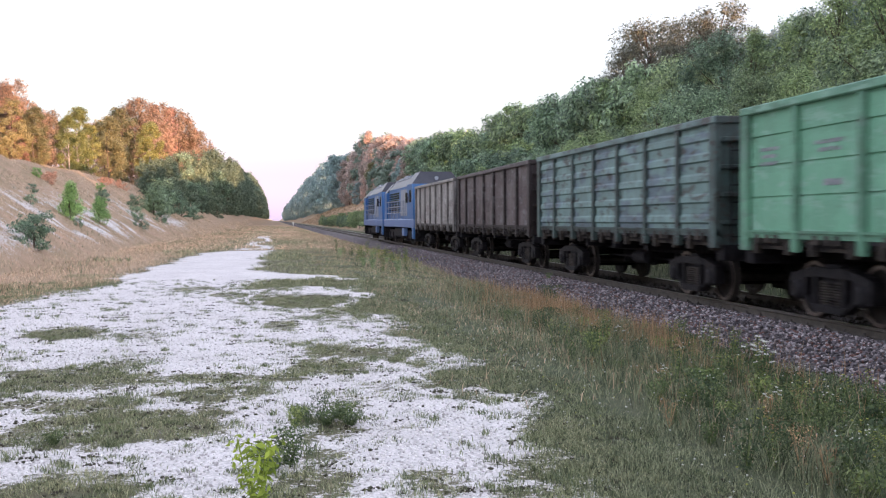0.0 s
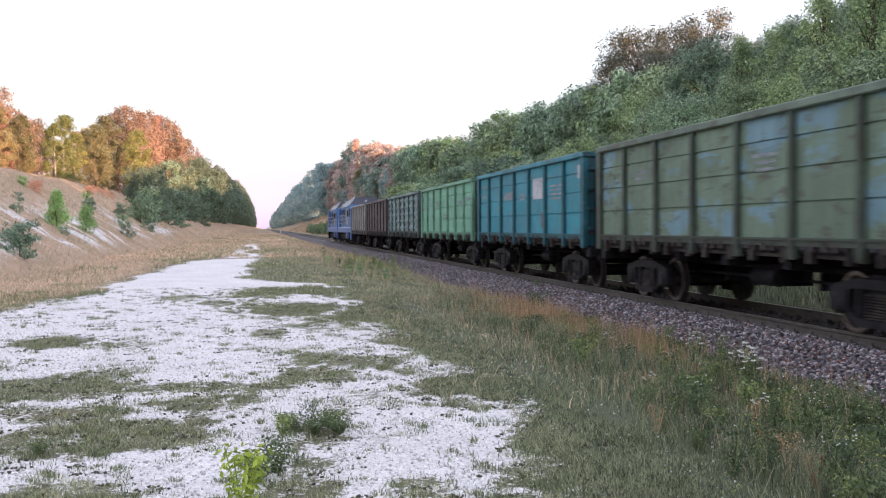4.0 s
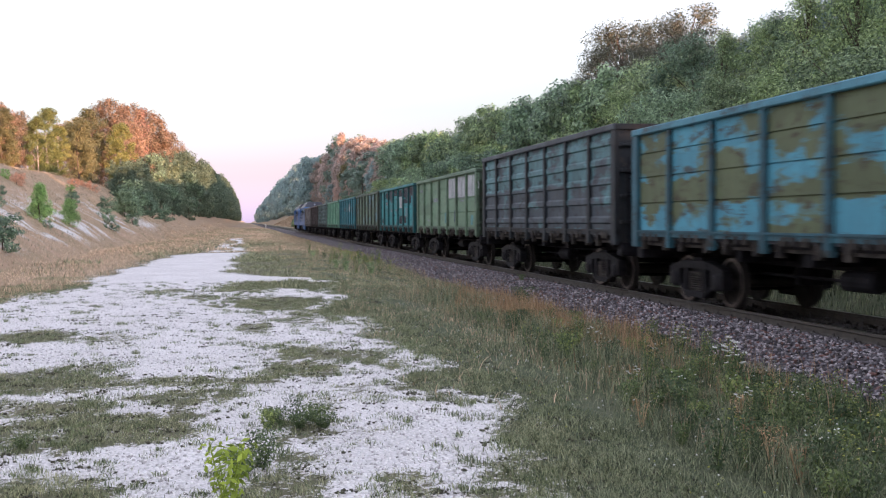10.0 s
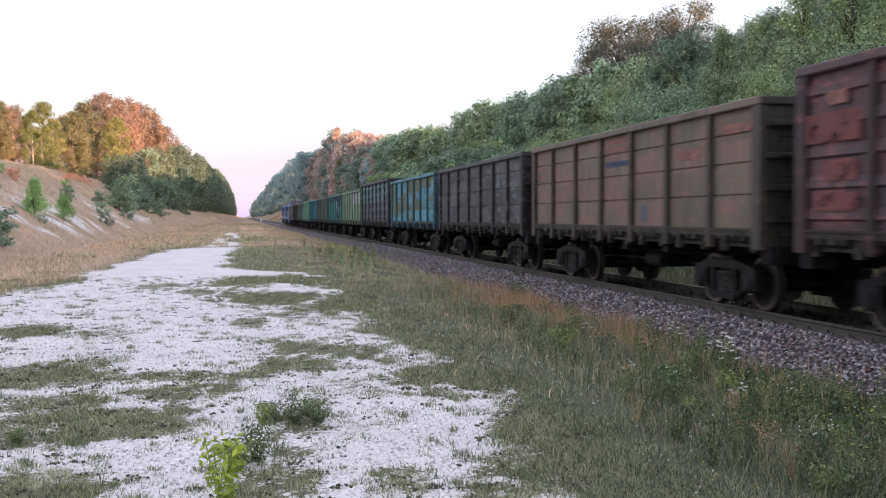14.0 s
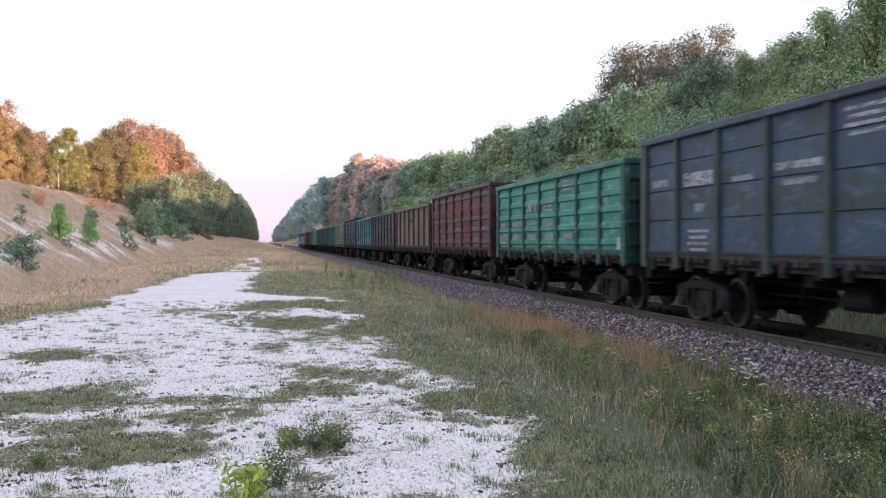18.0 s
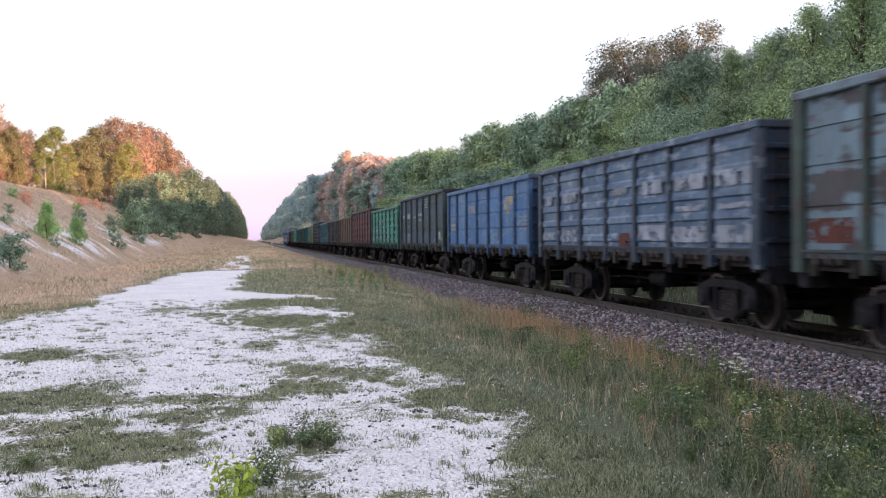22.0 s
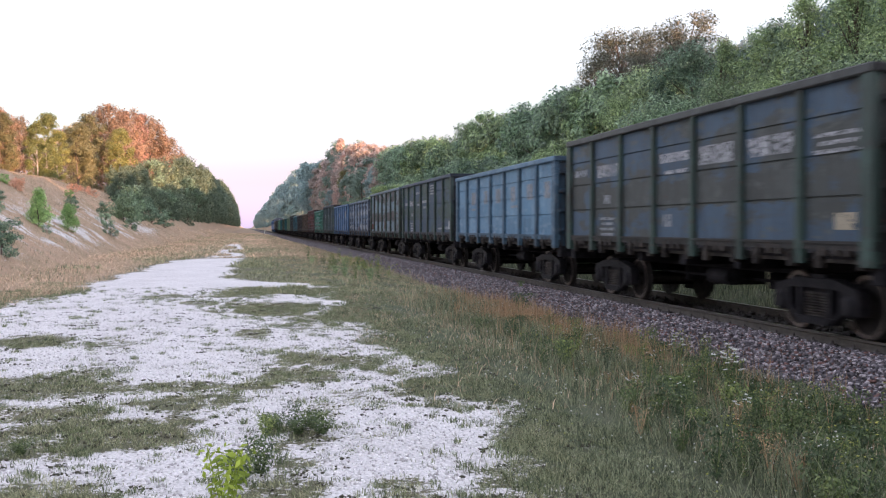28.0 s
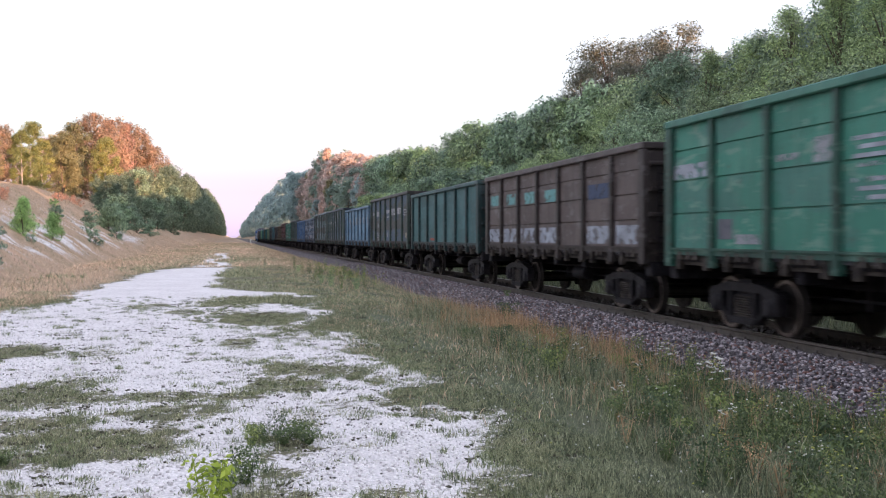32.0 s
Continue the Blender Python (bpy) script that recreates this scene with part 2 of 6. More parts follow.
M_LEAF = {
    "bush": foliage("bush_leaves", (0.172, 0.249, 0.142), (0.120, 0.194, 0.119), (0.245, 0.303, 0.155), 0.24, 0.6),
    "grey": foliage("grey_green_leaves", (0.162, 0.249, 0.163), (0.119, 0.201, 0.133), (0.211, 0.288, 0.170), 0.24, 0.6),
    "lime": foliage("yellow_green_leaves", (0.194, 0.282, 0.133), (0.144, 0.232, 0.114), (0.258, 0.325, 0.146), 0.24, 0.6),
    "oak": foliage("oak_leaves_turning", (0.100, 0.118, 0.082), (0.100, 0.112, 0.080), (0.122, 0.114, 0.082), 0.3, 0.5),
    "gold": foliage("golden_leaves", (0.185, 0.225, 0.08), (0.145, 0.195, 0.08), (0.235, 0.225, 0.08), 0.4, 0.3),
    "russet": foliage("russet_leaves", (0.225, 0.17, 0.115), (0.195, 0.17, 0.105), (0.255, 0.165, 0.12), 0.4, 0.25),
    "deep": foliage("deep_green_leaves", (0.150, 0.235, 0.165), (0.118, 0.200, 0.142), (0.190, 0.268, 0.172), 0.24, 0.6),
    # far leaves paled and blued: the haze of distance put into their colour
    "far": foliage("far_hazed_green_leaves", (0.29, 0.385, 0.385), (0.265, 0.36, 0.365), (0.31, 0.395, 0.375), 0.55, 0.15),
    "far_rust": foliage("far_hazed_russet_leaves", (0.49, 0.41, 0.365), (0.44, 0.405, 0.355), (0.53, 0.405, 0.36), 0.55, 0.18),
    "far_dark": foliage("far_hazed_deep_leaves", (0.27, 0.36, 0.30), (0.24, 0.335, 0.285), (0.30, 0.38, 0.30), 0.5, 0.2),
    "olive": foliage("olive_gold_leaves", (0.195, 0.19, 0.095), (0.165, 0.18, 0.092), (0.23, 0.2, 0.1), 0.4, 0.25),
    "rose": foliage("rosy_brown_leaves", (0.255, 0.16, 0.132), (0.215, 0.16, 0.115), (0.28, 0.16, 0.135), 0.4, 0.25),
    # darker leaves for trees out of the sun, the shade put into the colour
    "dusk": foliage("shaded_green_leaves", (0.135, 0.19, 0.13), (0.11, 0.165, 0.115), (0.165, 0.21, 0.135), 0.4),
    # clumps in place of sunlit dry grass: the sun's orange put into the colour
    "ember": foliage("sunlit_orange_leaves", (0.620, 0.340, 0.220), (0.550, 0.330, 0.220), (0.660, 0.380, 0.250), 0.45, 0.2),
    "sprig": foliage("bright_shrub_leaves", (0.25, 0.39, 0.15), (0.2, 0.34, 0.13), (0.31, 0.44, 0.17), 0.45, 0.35),
    "fresh": foliage("fresh_sapling_leaves", (0.28, 0.37, 0.045), (0.22, 0.31, 0.04), (0.36, 0.42, 0.07), 0.45, 0.35),
    "herb": foliage("light_herb_leaves", (0.125, 0.180, 0.062), (0.10, 0.155, 0.055), (0.19, 0.225, 0.070), 0.3),
    "weed": foliage("weed_leaves", (0.068, 0.112, 0.048), (0.054, 0.094, 0.042), (0.125, 0.160, 0.058), 0.3),
}
M_GRASS = foliage("green_grass", (0.111, 0.156, 0.081), (0.086, 0.127, 0.068), (0.186, 0.194, 0.118), 0.3, 0.8)
M_DRY = foliage("dry_grass", (0.48, 0.345, 0.235), (0.39, 0.30, 0.19), (0.54, 0.415, 0.29), 0.4)
M_TUFT = foliage("tuft_grass", (0.165, 0.215, 0.102), (0.125, 0.174, 0.084), (0.250, 0.245, 0.148), 0.3, 0.65)
M_RED_GRASS = foliage("reddish_dry_grass", (0.36, 0.205, 0.11), (0.42, 0.28, 0.16), (0.46, 0.33, 0.19), 0.35)
M_FLOWER = plain("white_petals", (0.72, 0.72, 0.68), (0.62, 0.64, 0.58), 9, 0.8)
M_YELLOW = plain("yellow_petals", (0.40, 0.40, 0.08), (0.34, 0.37, 0.09), 9, 0.8)


# ---- mesh helpers ----
def mesh_np(name, verts, faces, smooth=False):
    """A mesh from arrays: verts (n, 3), faces (m, k)."""
    verts, faces = np.asarray(verts, np.float32), np.asarray(faces, np.int32)
    me = bpy.data.meshes.new(name)
    n, k = faces.shape
    me.vertices.add(len(verts))
    me.vertices.foreach_set("co", verts.ravel())
    me.loops.add(n * k)
    me.loops.foreach_set("vertex_index", faces.ravel())
    me.polygons.add(n)
    me.polygons.foreach_set("loop_start", np.arange(n, dtype=np.int32) * k)
    if smooth:
        me.polygons.foreach_set("use_smooth", np.ones(n, bool))
    me.update(calc_edges=True)
    return me


def box(bm, x0, x1, y0, y1, z0, z1):
    bmesh.ops.create_cube(bm, size=1.0, matrix=Matrix.Translation(((x0 + x1) / 2, (y0 + y1) / 2, (z0 + z1) / 2))
                          @ Matrix.Diagonal((x1 - x0, y1 - y0, z1 - z0, 1)))
    return bm


def boxes(*sides, bevel=0.0):
    bm = bmesh.new()
    for s in sides:
        box(bm, *s)
    if bevel:
        bmesh.ops.bevel(bm, geom=bm.edges[:], offset=bevel, segments=1, affect="EDGES")
    return bm


def prism(bm, outline, x0, x1):
    """An outline in (y, z), run from x0 to x1."""
    low = [bm.verts.new((x0, y, z)) for y, z in outline]
    high = [bm.verts.new((x1, y, z)) for y, z in outline]
    n = len(outline)
    bm.faces.new(low), bm.faces.new(high[::-1])
    for i in range(n):
        bm.faces.new((low[i], high[i], high[(i + 1) % n], low[(i + 1) % n]))
    bmesh.ops.recalc_face_normals(bm, faces=bm.faces)
    return bm


def lathe(bm, profile, steps=24, m=Matrix()):
    """A profile of (along x, radius), turned about the x axis."""
    rings = []
    for i in range(steps):
        a = 2 * math.pi * i / steps
        rings.append([bm.verts.new(m @ Vector((x, r * math.cos(a), r * math.sin(a)))) for x, r in profile])
    for i in range(steps):
        p, q = rings[i], rings[(i + 1) % steps]
        for j in range(len(profile) - 1):
            bm.faces.new((p[j], q[j], q[j + 1], p[j + 1]))
    bmesh.ops.remove_doubles(bm, verts=bm.verts, dist=1e-5)
    bmesh.ops.recalc_face_normals(bm, faces=bm.faces)
    return bm


def rod(bm, a, b, r, steps=8):
    a, b = Vector(a), Vector(b)
    m = Matrix.Translation(a) @ (b - a).to_track_quat("X", "Z").to_matrix().to_4x4()
    n = (b - a).length
    return lathe(bm, [(0, 0), (0, r), (n, r), (n, 0)], steps, m)


def to_mesh(name, bm, material):
    me = bpy.data.meshes.new(name)
    bm.to_mesh(me)
    bm.free()
    me.materials.append(material)
    return me


def part(name, bm, material, parent, label="", at=None):
    """Link a bmesh, or a ready mesh, as one object under a thing or a part."""
    me = bm if isinstance(bm, bpy.types.Mesh) else to_mesh(name, bm, material)
    ob = new(name, me)
    ob.parent = parent
    if at is not None:
        ob.matrix_basis = at if isinstance(at, Matrix) else Matrix.Translation(at)
    if label:
        tagged(ob, label)
    return ob


def repaint(ob, material):
    ob.material_slots[0].link = "OBJECT"
    ob.material_slots[0].material = material


# ---- the ground ----
TRACK_X, RAIL_Z, GAUGE = 9.62, 0.12, 1.52


def smooth_noise(x, y, seed=0):
    """Cheap waves that never quite repeat, about -1 to 1."""
    s = np.zeros_like(x, dtype=float)
    r = np.random.default_rng(seed)
    for _ in range(7):
        a, f, p = r.uniform(0, 6.28), r.uniform(0.5, 2.2), r.uniform(0, 6.28)
        s += np.sin((x * math.cos(a) + y * math.sin(a)) * f + p + 1.5 * np.sin(0.7 * f * (x * math.sin(a) - y * math.cos(a))))
    return s / 4.0


PATCHES = (  # grown-over spots far down the gravel: x, y, half width, half length, strength
    (0.35, 22.4, 1.05, 1.3, 0.95), (0.0, 28.0, 0.72, 1.5, 0.95), (1.55, 28.4, 1.0, 1.2, 0.95), (1.5, 19.6, 0.7, 0.7, 0.60),
    (-3.27, 16.5, 0.50, 0.60, 0.85), (-2.15, 15.9, 0.42, 0.9, 0.50), (-2.09, 26.7, 0.48, 0.9, 0.62), (-0.98, 23.9, 0.24, 0.6, 0.70), (0.15, 16.9, 0.24, 0.5, 0.70))
NEAR_PATCHES = (
    (-2.15, 11.7, 0.80, 0.62, 0.78), (-1.95, 10.2, 0.62, 0.36, 0.72), (-0.67, 11.5, 0.48, 0.26, 0.66), (-0.62, 10.55, 0.50, 0.42, 0.84),
    (-1.25, 9.15, 0.66, 0.74, 0.86), (-1.95, 8.95, 0.40, 0.36, 0.66), (-1.35, 7.2, 0.36, 0.14, 0.60), (-1.3, 6.75, 0.42, 0.24, 0.86), (-1.9, 6.5, 0.5, 0.3, 0.7))
MIDDLE_PATCHES = (
    (0.05, 11.3, 0.36, 0.22, 0.82), (0.62, 12.2, 0.36, 0.42, 0.76), (0.85, 13.4, 0.42, 0.66, 0.82), (1.42, 12.9, 0.28, 0.48, 0.74), (0.35, 8.5, 0.26, 0.46, 0.82),
    (0.36, 7.4, 0.14, 0.14, 0.80), (0.2, 6.6, 0.30, 0.34, 0.74), (1.0, 6.5, 0.28, 0.32, 0.60), (1.9, 6.7, 0.36, 0.34, 0.60), (1.8, 6.2, 0.36, 0.22, 0.66))
LAST_PATCHES = (
    (0.98, 8.4, 0.24, 0.10, 0.72), (0.71, 9.6, 0.24, 0.30, 0.46), (1.13, 10.7, 0.30, 0.50, 0.46), (2.3, 10.9, 0.62, 0.95, 0.86), (1.12, 18.4, 0.6, 0.7, 0.56), (-1.95, 12.9, 0.42, 0.4, 0.56), (-1.6, 61.0, 2.2, 1.0, 0.8),
    (-1.7, 68.0, 0.7, 2.5, 0.9), (-0.5, 76.0, 0.6, 3.5, 0.9), (-1.5, 90.0, 0.6, 5.0, 0.9))


def grass_cover(x, y):
    """0 on bare white gravel, 1 on grown ground."""
    x, y = np.asarray(x, float), np.asarray(y, float)
    left = np.interp(y, [-20, 4, 23, 27, 32, 45, 54, 58.5, 64, 120], [-7.0, -6.4, -5.3, -4.75, -4.55, -4.4, -4.0, -2.9, -2.0, -1.8])
    right = np.interp(y, [-20, 5, 9.4, 12, 15, 17.5, 20, 31, 32, 33.5, 35, 45, 60, 70, 120], [2.1, 2.0, 2.35, 2.25, 2.2, 1.8, 1.7, 2.1, 2.2, 1.0, -0.35, -0.65, -0.1, -0.2, -0.5])
    slow = smooth_noise(x * 0.9, y * 0.9, 3)
    mid = smooth_noise(x * 2.4, y * 1.6, 5)
    fast = smooth_noise(x * 7.0, y * 4.5, 6)
    calm = np.interp(y, [56, 64], [1.0, 0.35])
    edge = np.maximum(left - x, x - right) + calm * (0.30 * slow + 0.30 * mid + 0.26 * fast)
    g = np.clip(edge / 0.7 + 0.5, 0, 1)
    g = np.maximum(g, np.clip((y - 110) / 8, 0, 1) + 0.9 * np.clip(smooth_noise(x * 1.2, y * 0.35, 10), 0, 1) * np.clip((y - 58) / 6, 0, 1))
    wx, wy = x + 0.20 * mid + 0.10 * fast, y + 0.22 * smooth_noise(x * 1.7, y * 1.2, 8)
    for px, py, a, b, s in PATCHES + NEAR_PATCHES + MIDDLE_PATCHES + LAST_PATCHES:
        d = ((wx - px) / (1.12 * a)) ** 2 + ((wy - py) / (1.25 * b)) ** 2
        g = np.maximum(g, 0.96 * s * np.clip(1.68 - d + 0.75 * fast + 0.55 * mid, 0, 1))
    speck = mid * 0.6 + fast * 0.55 + 0.35 * slow
    g = np.maximum(g, 0.9 * np.clip(speck - 0.42, 0, 1) * np.clip(1.6 - y / 24, 0.2, 1))
    chalk = np.clip(0.65 * smooth_noise(x * 0.22, y * 0.55, 21) + 0.55 * smooth_noise(x * 0.5, y * 1.7, 22) + 0.25 * smooth_noise(x * 2.4, y * 1.6, 23) + 0.20, 0, 0.6) * 1.6
    chalk *= np.clip((-x - 9.0) / 1.5, 0, 1) * np.clip((16.5 + x) / 4, 0, 1) * np.clip((150 - y) / 30, 0, 1)
    return np.where(x < -9.0, np.clip(1 - 0.72 * chalk, 0.30, 1), g)


def height(x, y):
    x, y = np.asarray(x, float), np.asarray(y, float)
    z = 0.03 * smooth_noise(x * 0.5, y * 0.5, 9)
    verge = np.clip((x - 2.8) / 4.2, 0, 1)
    z = z - 0.45 * verge ** 1.3 * np.clip((13.5 - x) / 1.0, 0, 1)
    # left bank
    toe = -9.0 + 0.5 * smooth_noise(y * 0.05, y * 0.0, 13) + np.interp(y, [60, 150, 400], [0, 1.5, 3.0])
    up = np.clip(toe - x, 0, None)
    bank = np.where(up < 10.4, 0.62 * up, 6.45 + 0.12 * (up - 10.4))
    bank = np.minimum(bank, 9.5)
    z = z + bank + np.clip(up, 0, 2) * 0.14 * smooth_noise(x * 0.45, y * 0.35, 14) + np.clip(up, 0, 1) * 0.06 * smooth_noise(x * 1.8, y * 1.3, 15)
    # right bank, rising further along the line
    up = np.clip(x - 14.0, 0, None)
    crest = np.interp(y, [100, 260], [11.0, 17.0])
    bank = np.where(up < crest, 0.5 * up, 0.5 * crest + 0.12 * (up - crest))
    return z + np.minimum(bank, np.interp(y, [100, 260], [9.5, 12.0]))


def make_ground():
    xs = np.concatenate([-np.geomspace(3000, 30, 22), np.linspace(-28, -9.2, 70), np.arange(-9, 7.6, 0.13),
                         np.linspace(7.8, 16, 22), np.linspace(16.8, 40, 20), np.geomspace(45, 3000, 18)])
    ys = np.concatenate([-np.geomspace(2500, 20, 18), np.linspace(-18, 2.5, 10), np.arange(3, 34, 0.15),
                         np.linspace(34.4, 100, 110), np.geomspace(103, 4000, 45)])
    gx, gy = np.meshgrid(xs, ys)
    z = height(gx, gy)
    verts = np.stack([gx.ravel(), gy.ravel(), z.ravel()], 1)
    nx, ny = len(xs), len(ys)
    i = (np.arange(ny - 1)[:, None] * nx + np.arange(nx - 1)[None]).ravel()
    faces = np.stack([i, i + 1, i + nx + 1, i + nx], 1)
    me = mesh_np("ground", verts, faces, True)
    me.materials.append(M_GROUND)
    for name, values in (("grass", grass_cover(gx, gy)),
                         ("dry", np.clip(np.clip((-4.5 - 0.7 * np.clip((32 - gy) / 10, 0, 1) - gx) / 1.0, 0, 1) + np.clip((gy - 100) / 15, 0, 1) * (gx < 6) + 0.6 * np.clip((gy - 45) / 60, 0, 1) * (gx < 7) + np.clip((gx - 14) / 3, 0, 0.4) + 0.9 * (gx > 13.5) * np.clip((gy - 120) / 80, 0, 1) + 0.12 * np.clip((2.4 - gx) / 0.8, 0, 1) * (gx > -6), 0, 1))):
        at = me.attributes.new(name, "FLOAT", "POINT")
        at.data.foreach_set("value", values.ravel().astype(np.float32))
    return tagged(new("ground", me), "white limestone gravel with grown verges and chalk banks", "ground", kind="structure")


ground = make_ground()


def stones(name, n, where, size, material, flat=0.7):
    """Many small angular stones; where(n) gives their places."""
    p = where(n)
    n = len(p)
    base = np.array([(1, 0, 0), (-1, 0, 0), (0, 1, 0), (0, -1, 0), (0, 0, 1), (0, 0, -1)], float)
    tri = np.array([(0, 2, 4), (2, 1, 4), (1, 3, 4), (3, 0, 4), (2, 0, 5), (1, 2, 5), (3, 1, 5), (0, 3, 5)])
    s = size * rng.uniform(0.6, 1.35, (n, 1, 1)) * rng.uniform(0.6, 1.2, (n, 6, 1))
    v = base[None] * s
    v += rng.uniform(-0.25, 0.25, v.shape) * size
    q = rng.normal(size=(n, 4))
    q /= np.linalg.norm(q, axis=1, keepdims=True)
    w, a, b, c = q.T
    rot = np.stack([1 - 2 * (b * b + c * c), 2 * (a * b - w * c), 2 * (a * c + w * b),
                    2 * (a * b + w * c), 1 - 2 * (a * a + c * c), 2 * (b * c - w * a),
                    2 * (a * c - w * b), 2 * (b * c + w * a), 1 - 2 * (a * a + b * b)], 1).reshape(n, 3, 3)
    v = np.einsum("nij,nkj->nki", rot, v)
    v[:, :, 2] *= flat
    v += p[:, None]
    f = tri[None] + (np.arange(n) * 6)[:, None, None]
    me = mesh_np(name, v.reshape(-1, 3), f.reshape(-1, 3))
    me.materials.append(material)
    return new(name, me)


# ---- the track ----
BED = ((-3.05, -0.45), (-2.55, -0.42), (-1.62, -0.075), (-1.2, -0.06), (1.2, -0.06), (1.62, -0.075), (2.55, -0.42), (3.05, -0.45))


def bed_height(x):
    d = np.asarray(x) - TRACK_X
    return RAIL_Z - 0.12 + np.interp(d, [a for a, _ in BED], [b for _, b in BED])


def make_track():
    ys = np.concatenate([np.linspace(-320, 0, 30), np.linspace(4, 120, 80), np.geomspace(125, 2500, 30)])
    xs = np.linspace(-3.05, 3.05, 40) + TRACK_X
    gx, gy = np.meshgrid(xs, ys)
    z = bed_height(gx) + 0.02 * smooth_noise(gx * 3, gy * 3, 31)
    i = (np.arange(len(ys) - 1)[:, None] * len(xs) + np.arange(len(xs) - 1)[None]).ravel()
    me = mesh_np("ballast_bed", np.stack([gx.ravel(), gy.ravel(), z.ravel()], 1), np.stack([i, i + 1, i + len(xs) + 1, i + len(xs)], 1), True)
    k = Nodes("ballast_bed")
    cells = k.add("TexVoronoi", Vector=k.place(), Scale=18.0)
    col = k.mix(cells.outputs["Color"], (0.06, 0.05, 0.053, 1), (0.20, 0.17, 0.172, 1))
    col = k.vary(col, cells.outputs["Distance"], 1.2, 0.5)
    k.bump(cells.outputs["Distance"], 0.9, 0.04)
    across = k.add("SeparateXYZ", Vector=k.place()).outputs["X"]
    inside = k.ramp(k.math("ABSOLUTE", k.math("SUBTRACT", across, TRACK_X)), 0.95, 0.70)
    col = k.mix(k.math("MULTIPLY", inside, 0.85), col, (0.028, 0.023, 0.021, 1))     # oil, brake dust and the train's shade put into the colour between the rails
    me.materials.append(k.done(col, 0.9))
    tagged(new("ballast_bed", me), "grey crushed stone ballast bed under the rails", "ballast", kind="structure")

    def near(n):
        y = 6 + 64 * rng.random(n) ** 1.8
        x = TRACK_X - 0.95 - 1.75 * rng.random(n)
        return np.stack([x, y, bed_height(x) + 0.012 + 0.03 * rng.random(n)], 1)

    def middle(n):
        y = 4 + 90 * rng.random(n) ** 1.3
        x = TRACK_X - 0.7 + 3.2 * rng.random(n)
        return np.stack([x, y, bed_height(x) + 0.01 + 0.02 * rng.random(n)], 1)

    tagged(stones("ballast_stones", 46000, near, 0.034, M_STONE), "loose grey and mauve crushed stones on the track shoulder", "stones", kind="stuff")
    tagged(stones("ballast_stones", 6000, middle, 0.045, M_OILY_SHADE), "oily dark crushed stones between the rails, train shade in the colour", "stones", kind="stuff")

    track = tagged(new("railway_track"), "rusty steel rails on concrete sleepers", "railway track", kind="structure")
    track.matrix_basis = pose(TRACK_X, 0, RAIL_Z)
    profile = [(-0.075, -0.18), (0.075, -0.18), (0.075, -0.165), (0.02, -0.15), (0.01, -0.13), (0.01, -0.05), (0.036, -0.035), (0.036, -0.008),
               (0.028, 0.0), (-0.028, 0.0), (-0.036, -0.008), (-0.036, -0.035), (-0.01, -0.05), (-0.01, -0.13), (-0.02, -0.15), (-0.075, -0.165)]
    for side in (-1, 1):
        x = side * (GAUGE / 2 + 0.036)
        bm = bmesh.new()
        rings = [[bm.verts.new((x + a, y, b - 0.004)) for a, b in profile] for y in (-320, 2500)]
        for j in range(len(profile)):
            bm.faces.new((rings[0][j], rings[1][j], rings[1][(j + 1) % 16], rings[0][(j + 1) % 16]))
        bmesh.ops.recalc_face_normals(bm, faces=bm.faces)
        rail = part("rail", bm, M_RAIL, track)
        part("rail_head", boxes((x - 0.027, x + 0.027, -320, 2500, -0.004, 0.0)), M_SHINE, rail, "polished running surface")
    bm = boxes((-1.32, 1.32, -0.13, 0.13, -0.40, -0.19), bevel=0.03)
    for side in (-1, 1):
        x = side * (GAUGE / 2 + 0.036)
        for dx in (-0.11, 0.11):
            box(bm, x + dx - 0.05, x + dx + 0.05, -0.07, 0.07, -0.19, -0.13)
            rod(bm, (x + dx, 0, -0.16), (x + dx, 0, -0.085), 0.018, 6)
    sleeper = to_mesh("sleeper", bm, M_SLEEPER)
    for i in range(150):
        part("sleeper", sleeper, None, track, at=(0, 4 + 0.55 * i, 0))


make_track()


# ---- gondola wagons ----
PITCH = 13.92
HALF = 6.45           # half the body's length
SIDE = 1.57            # outer face of the posts
FLOOR = 1.20
BAYS = 7


def make_wheelset(parent, y, r=0.475):
    bm = bmesh.new()
    for s in (-1, 1):
        m = Matrix.Diagonal((s, 1, 1, 1))
        lathe(bm, [(0.62, 0.0), (0.62, 0.13), (0.66, 0.14), (0.70, r - 0.11), (0.690, r - 0.08), (0.690, r + 0.025), (0.72, r + 0.022), (0.735, r),
                   (0.815, r - 0.008), (0.818, r - 0.075), (0.77, r - 0.11), (0.76, 0.16), (0.82, 0.13), (0.82, 0.07), (1.10, 0.065), (1.10, 0.0)], 32, m)
    lathe(bm, [(-0.64, 0.085), (0.64, 0.085)], 12)
    ws = part("wheelset", bm, M_WHEEL, parent, at=(0, y, r))
    for s in (-1, 1):
        rim = lathe(bmesh.new(), [(s * 0.8195, r - 0.07), (s * 0.8205, r - 0.045), (s * 0.8195, r - 0.012)], 32)
        part("wheel_rim", rim, M_TREAD, ws, "worn bright rim")
    return ws


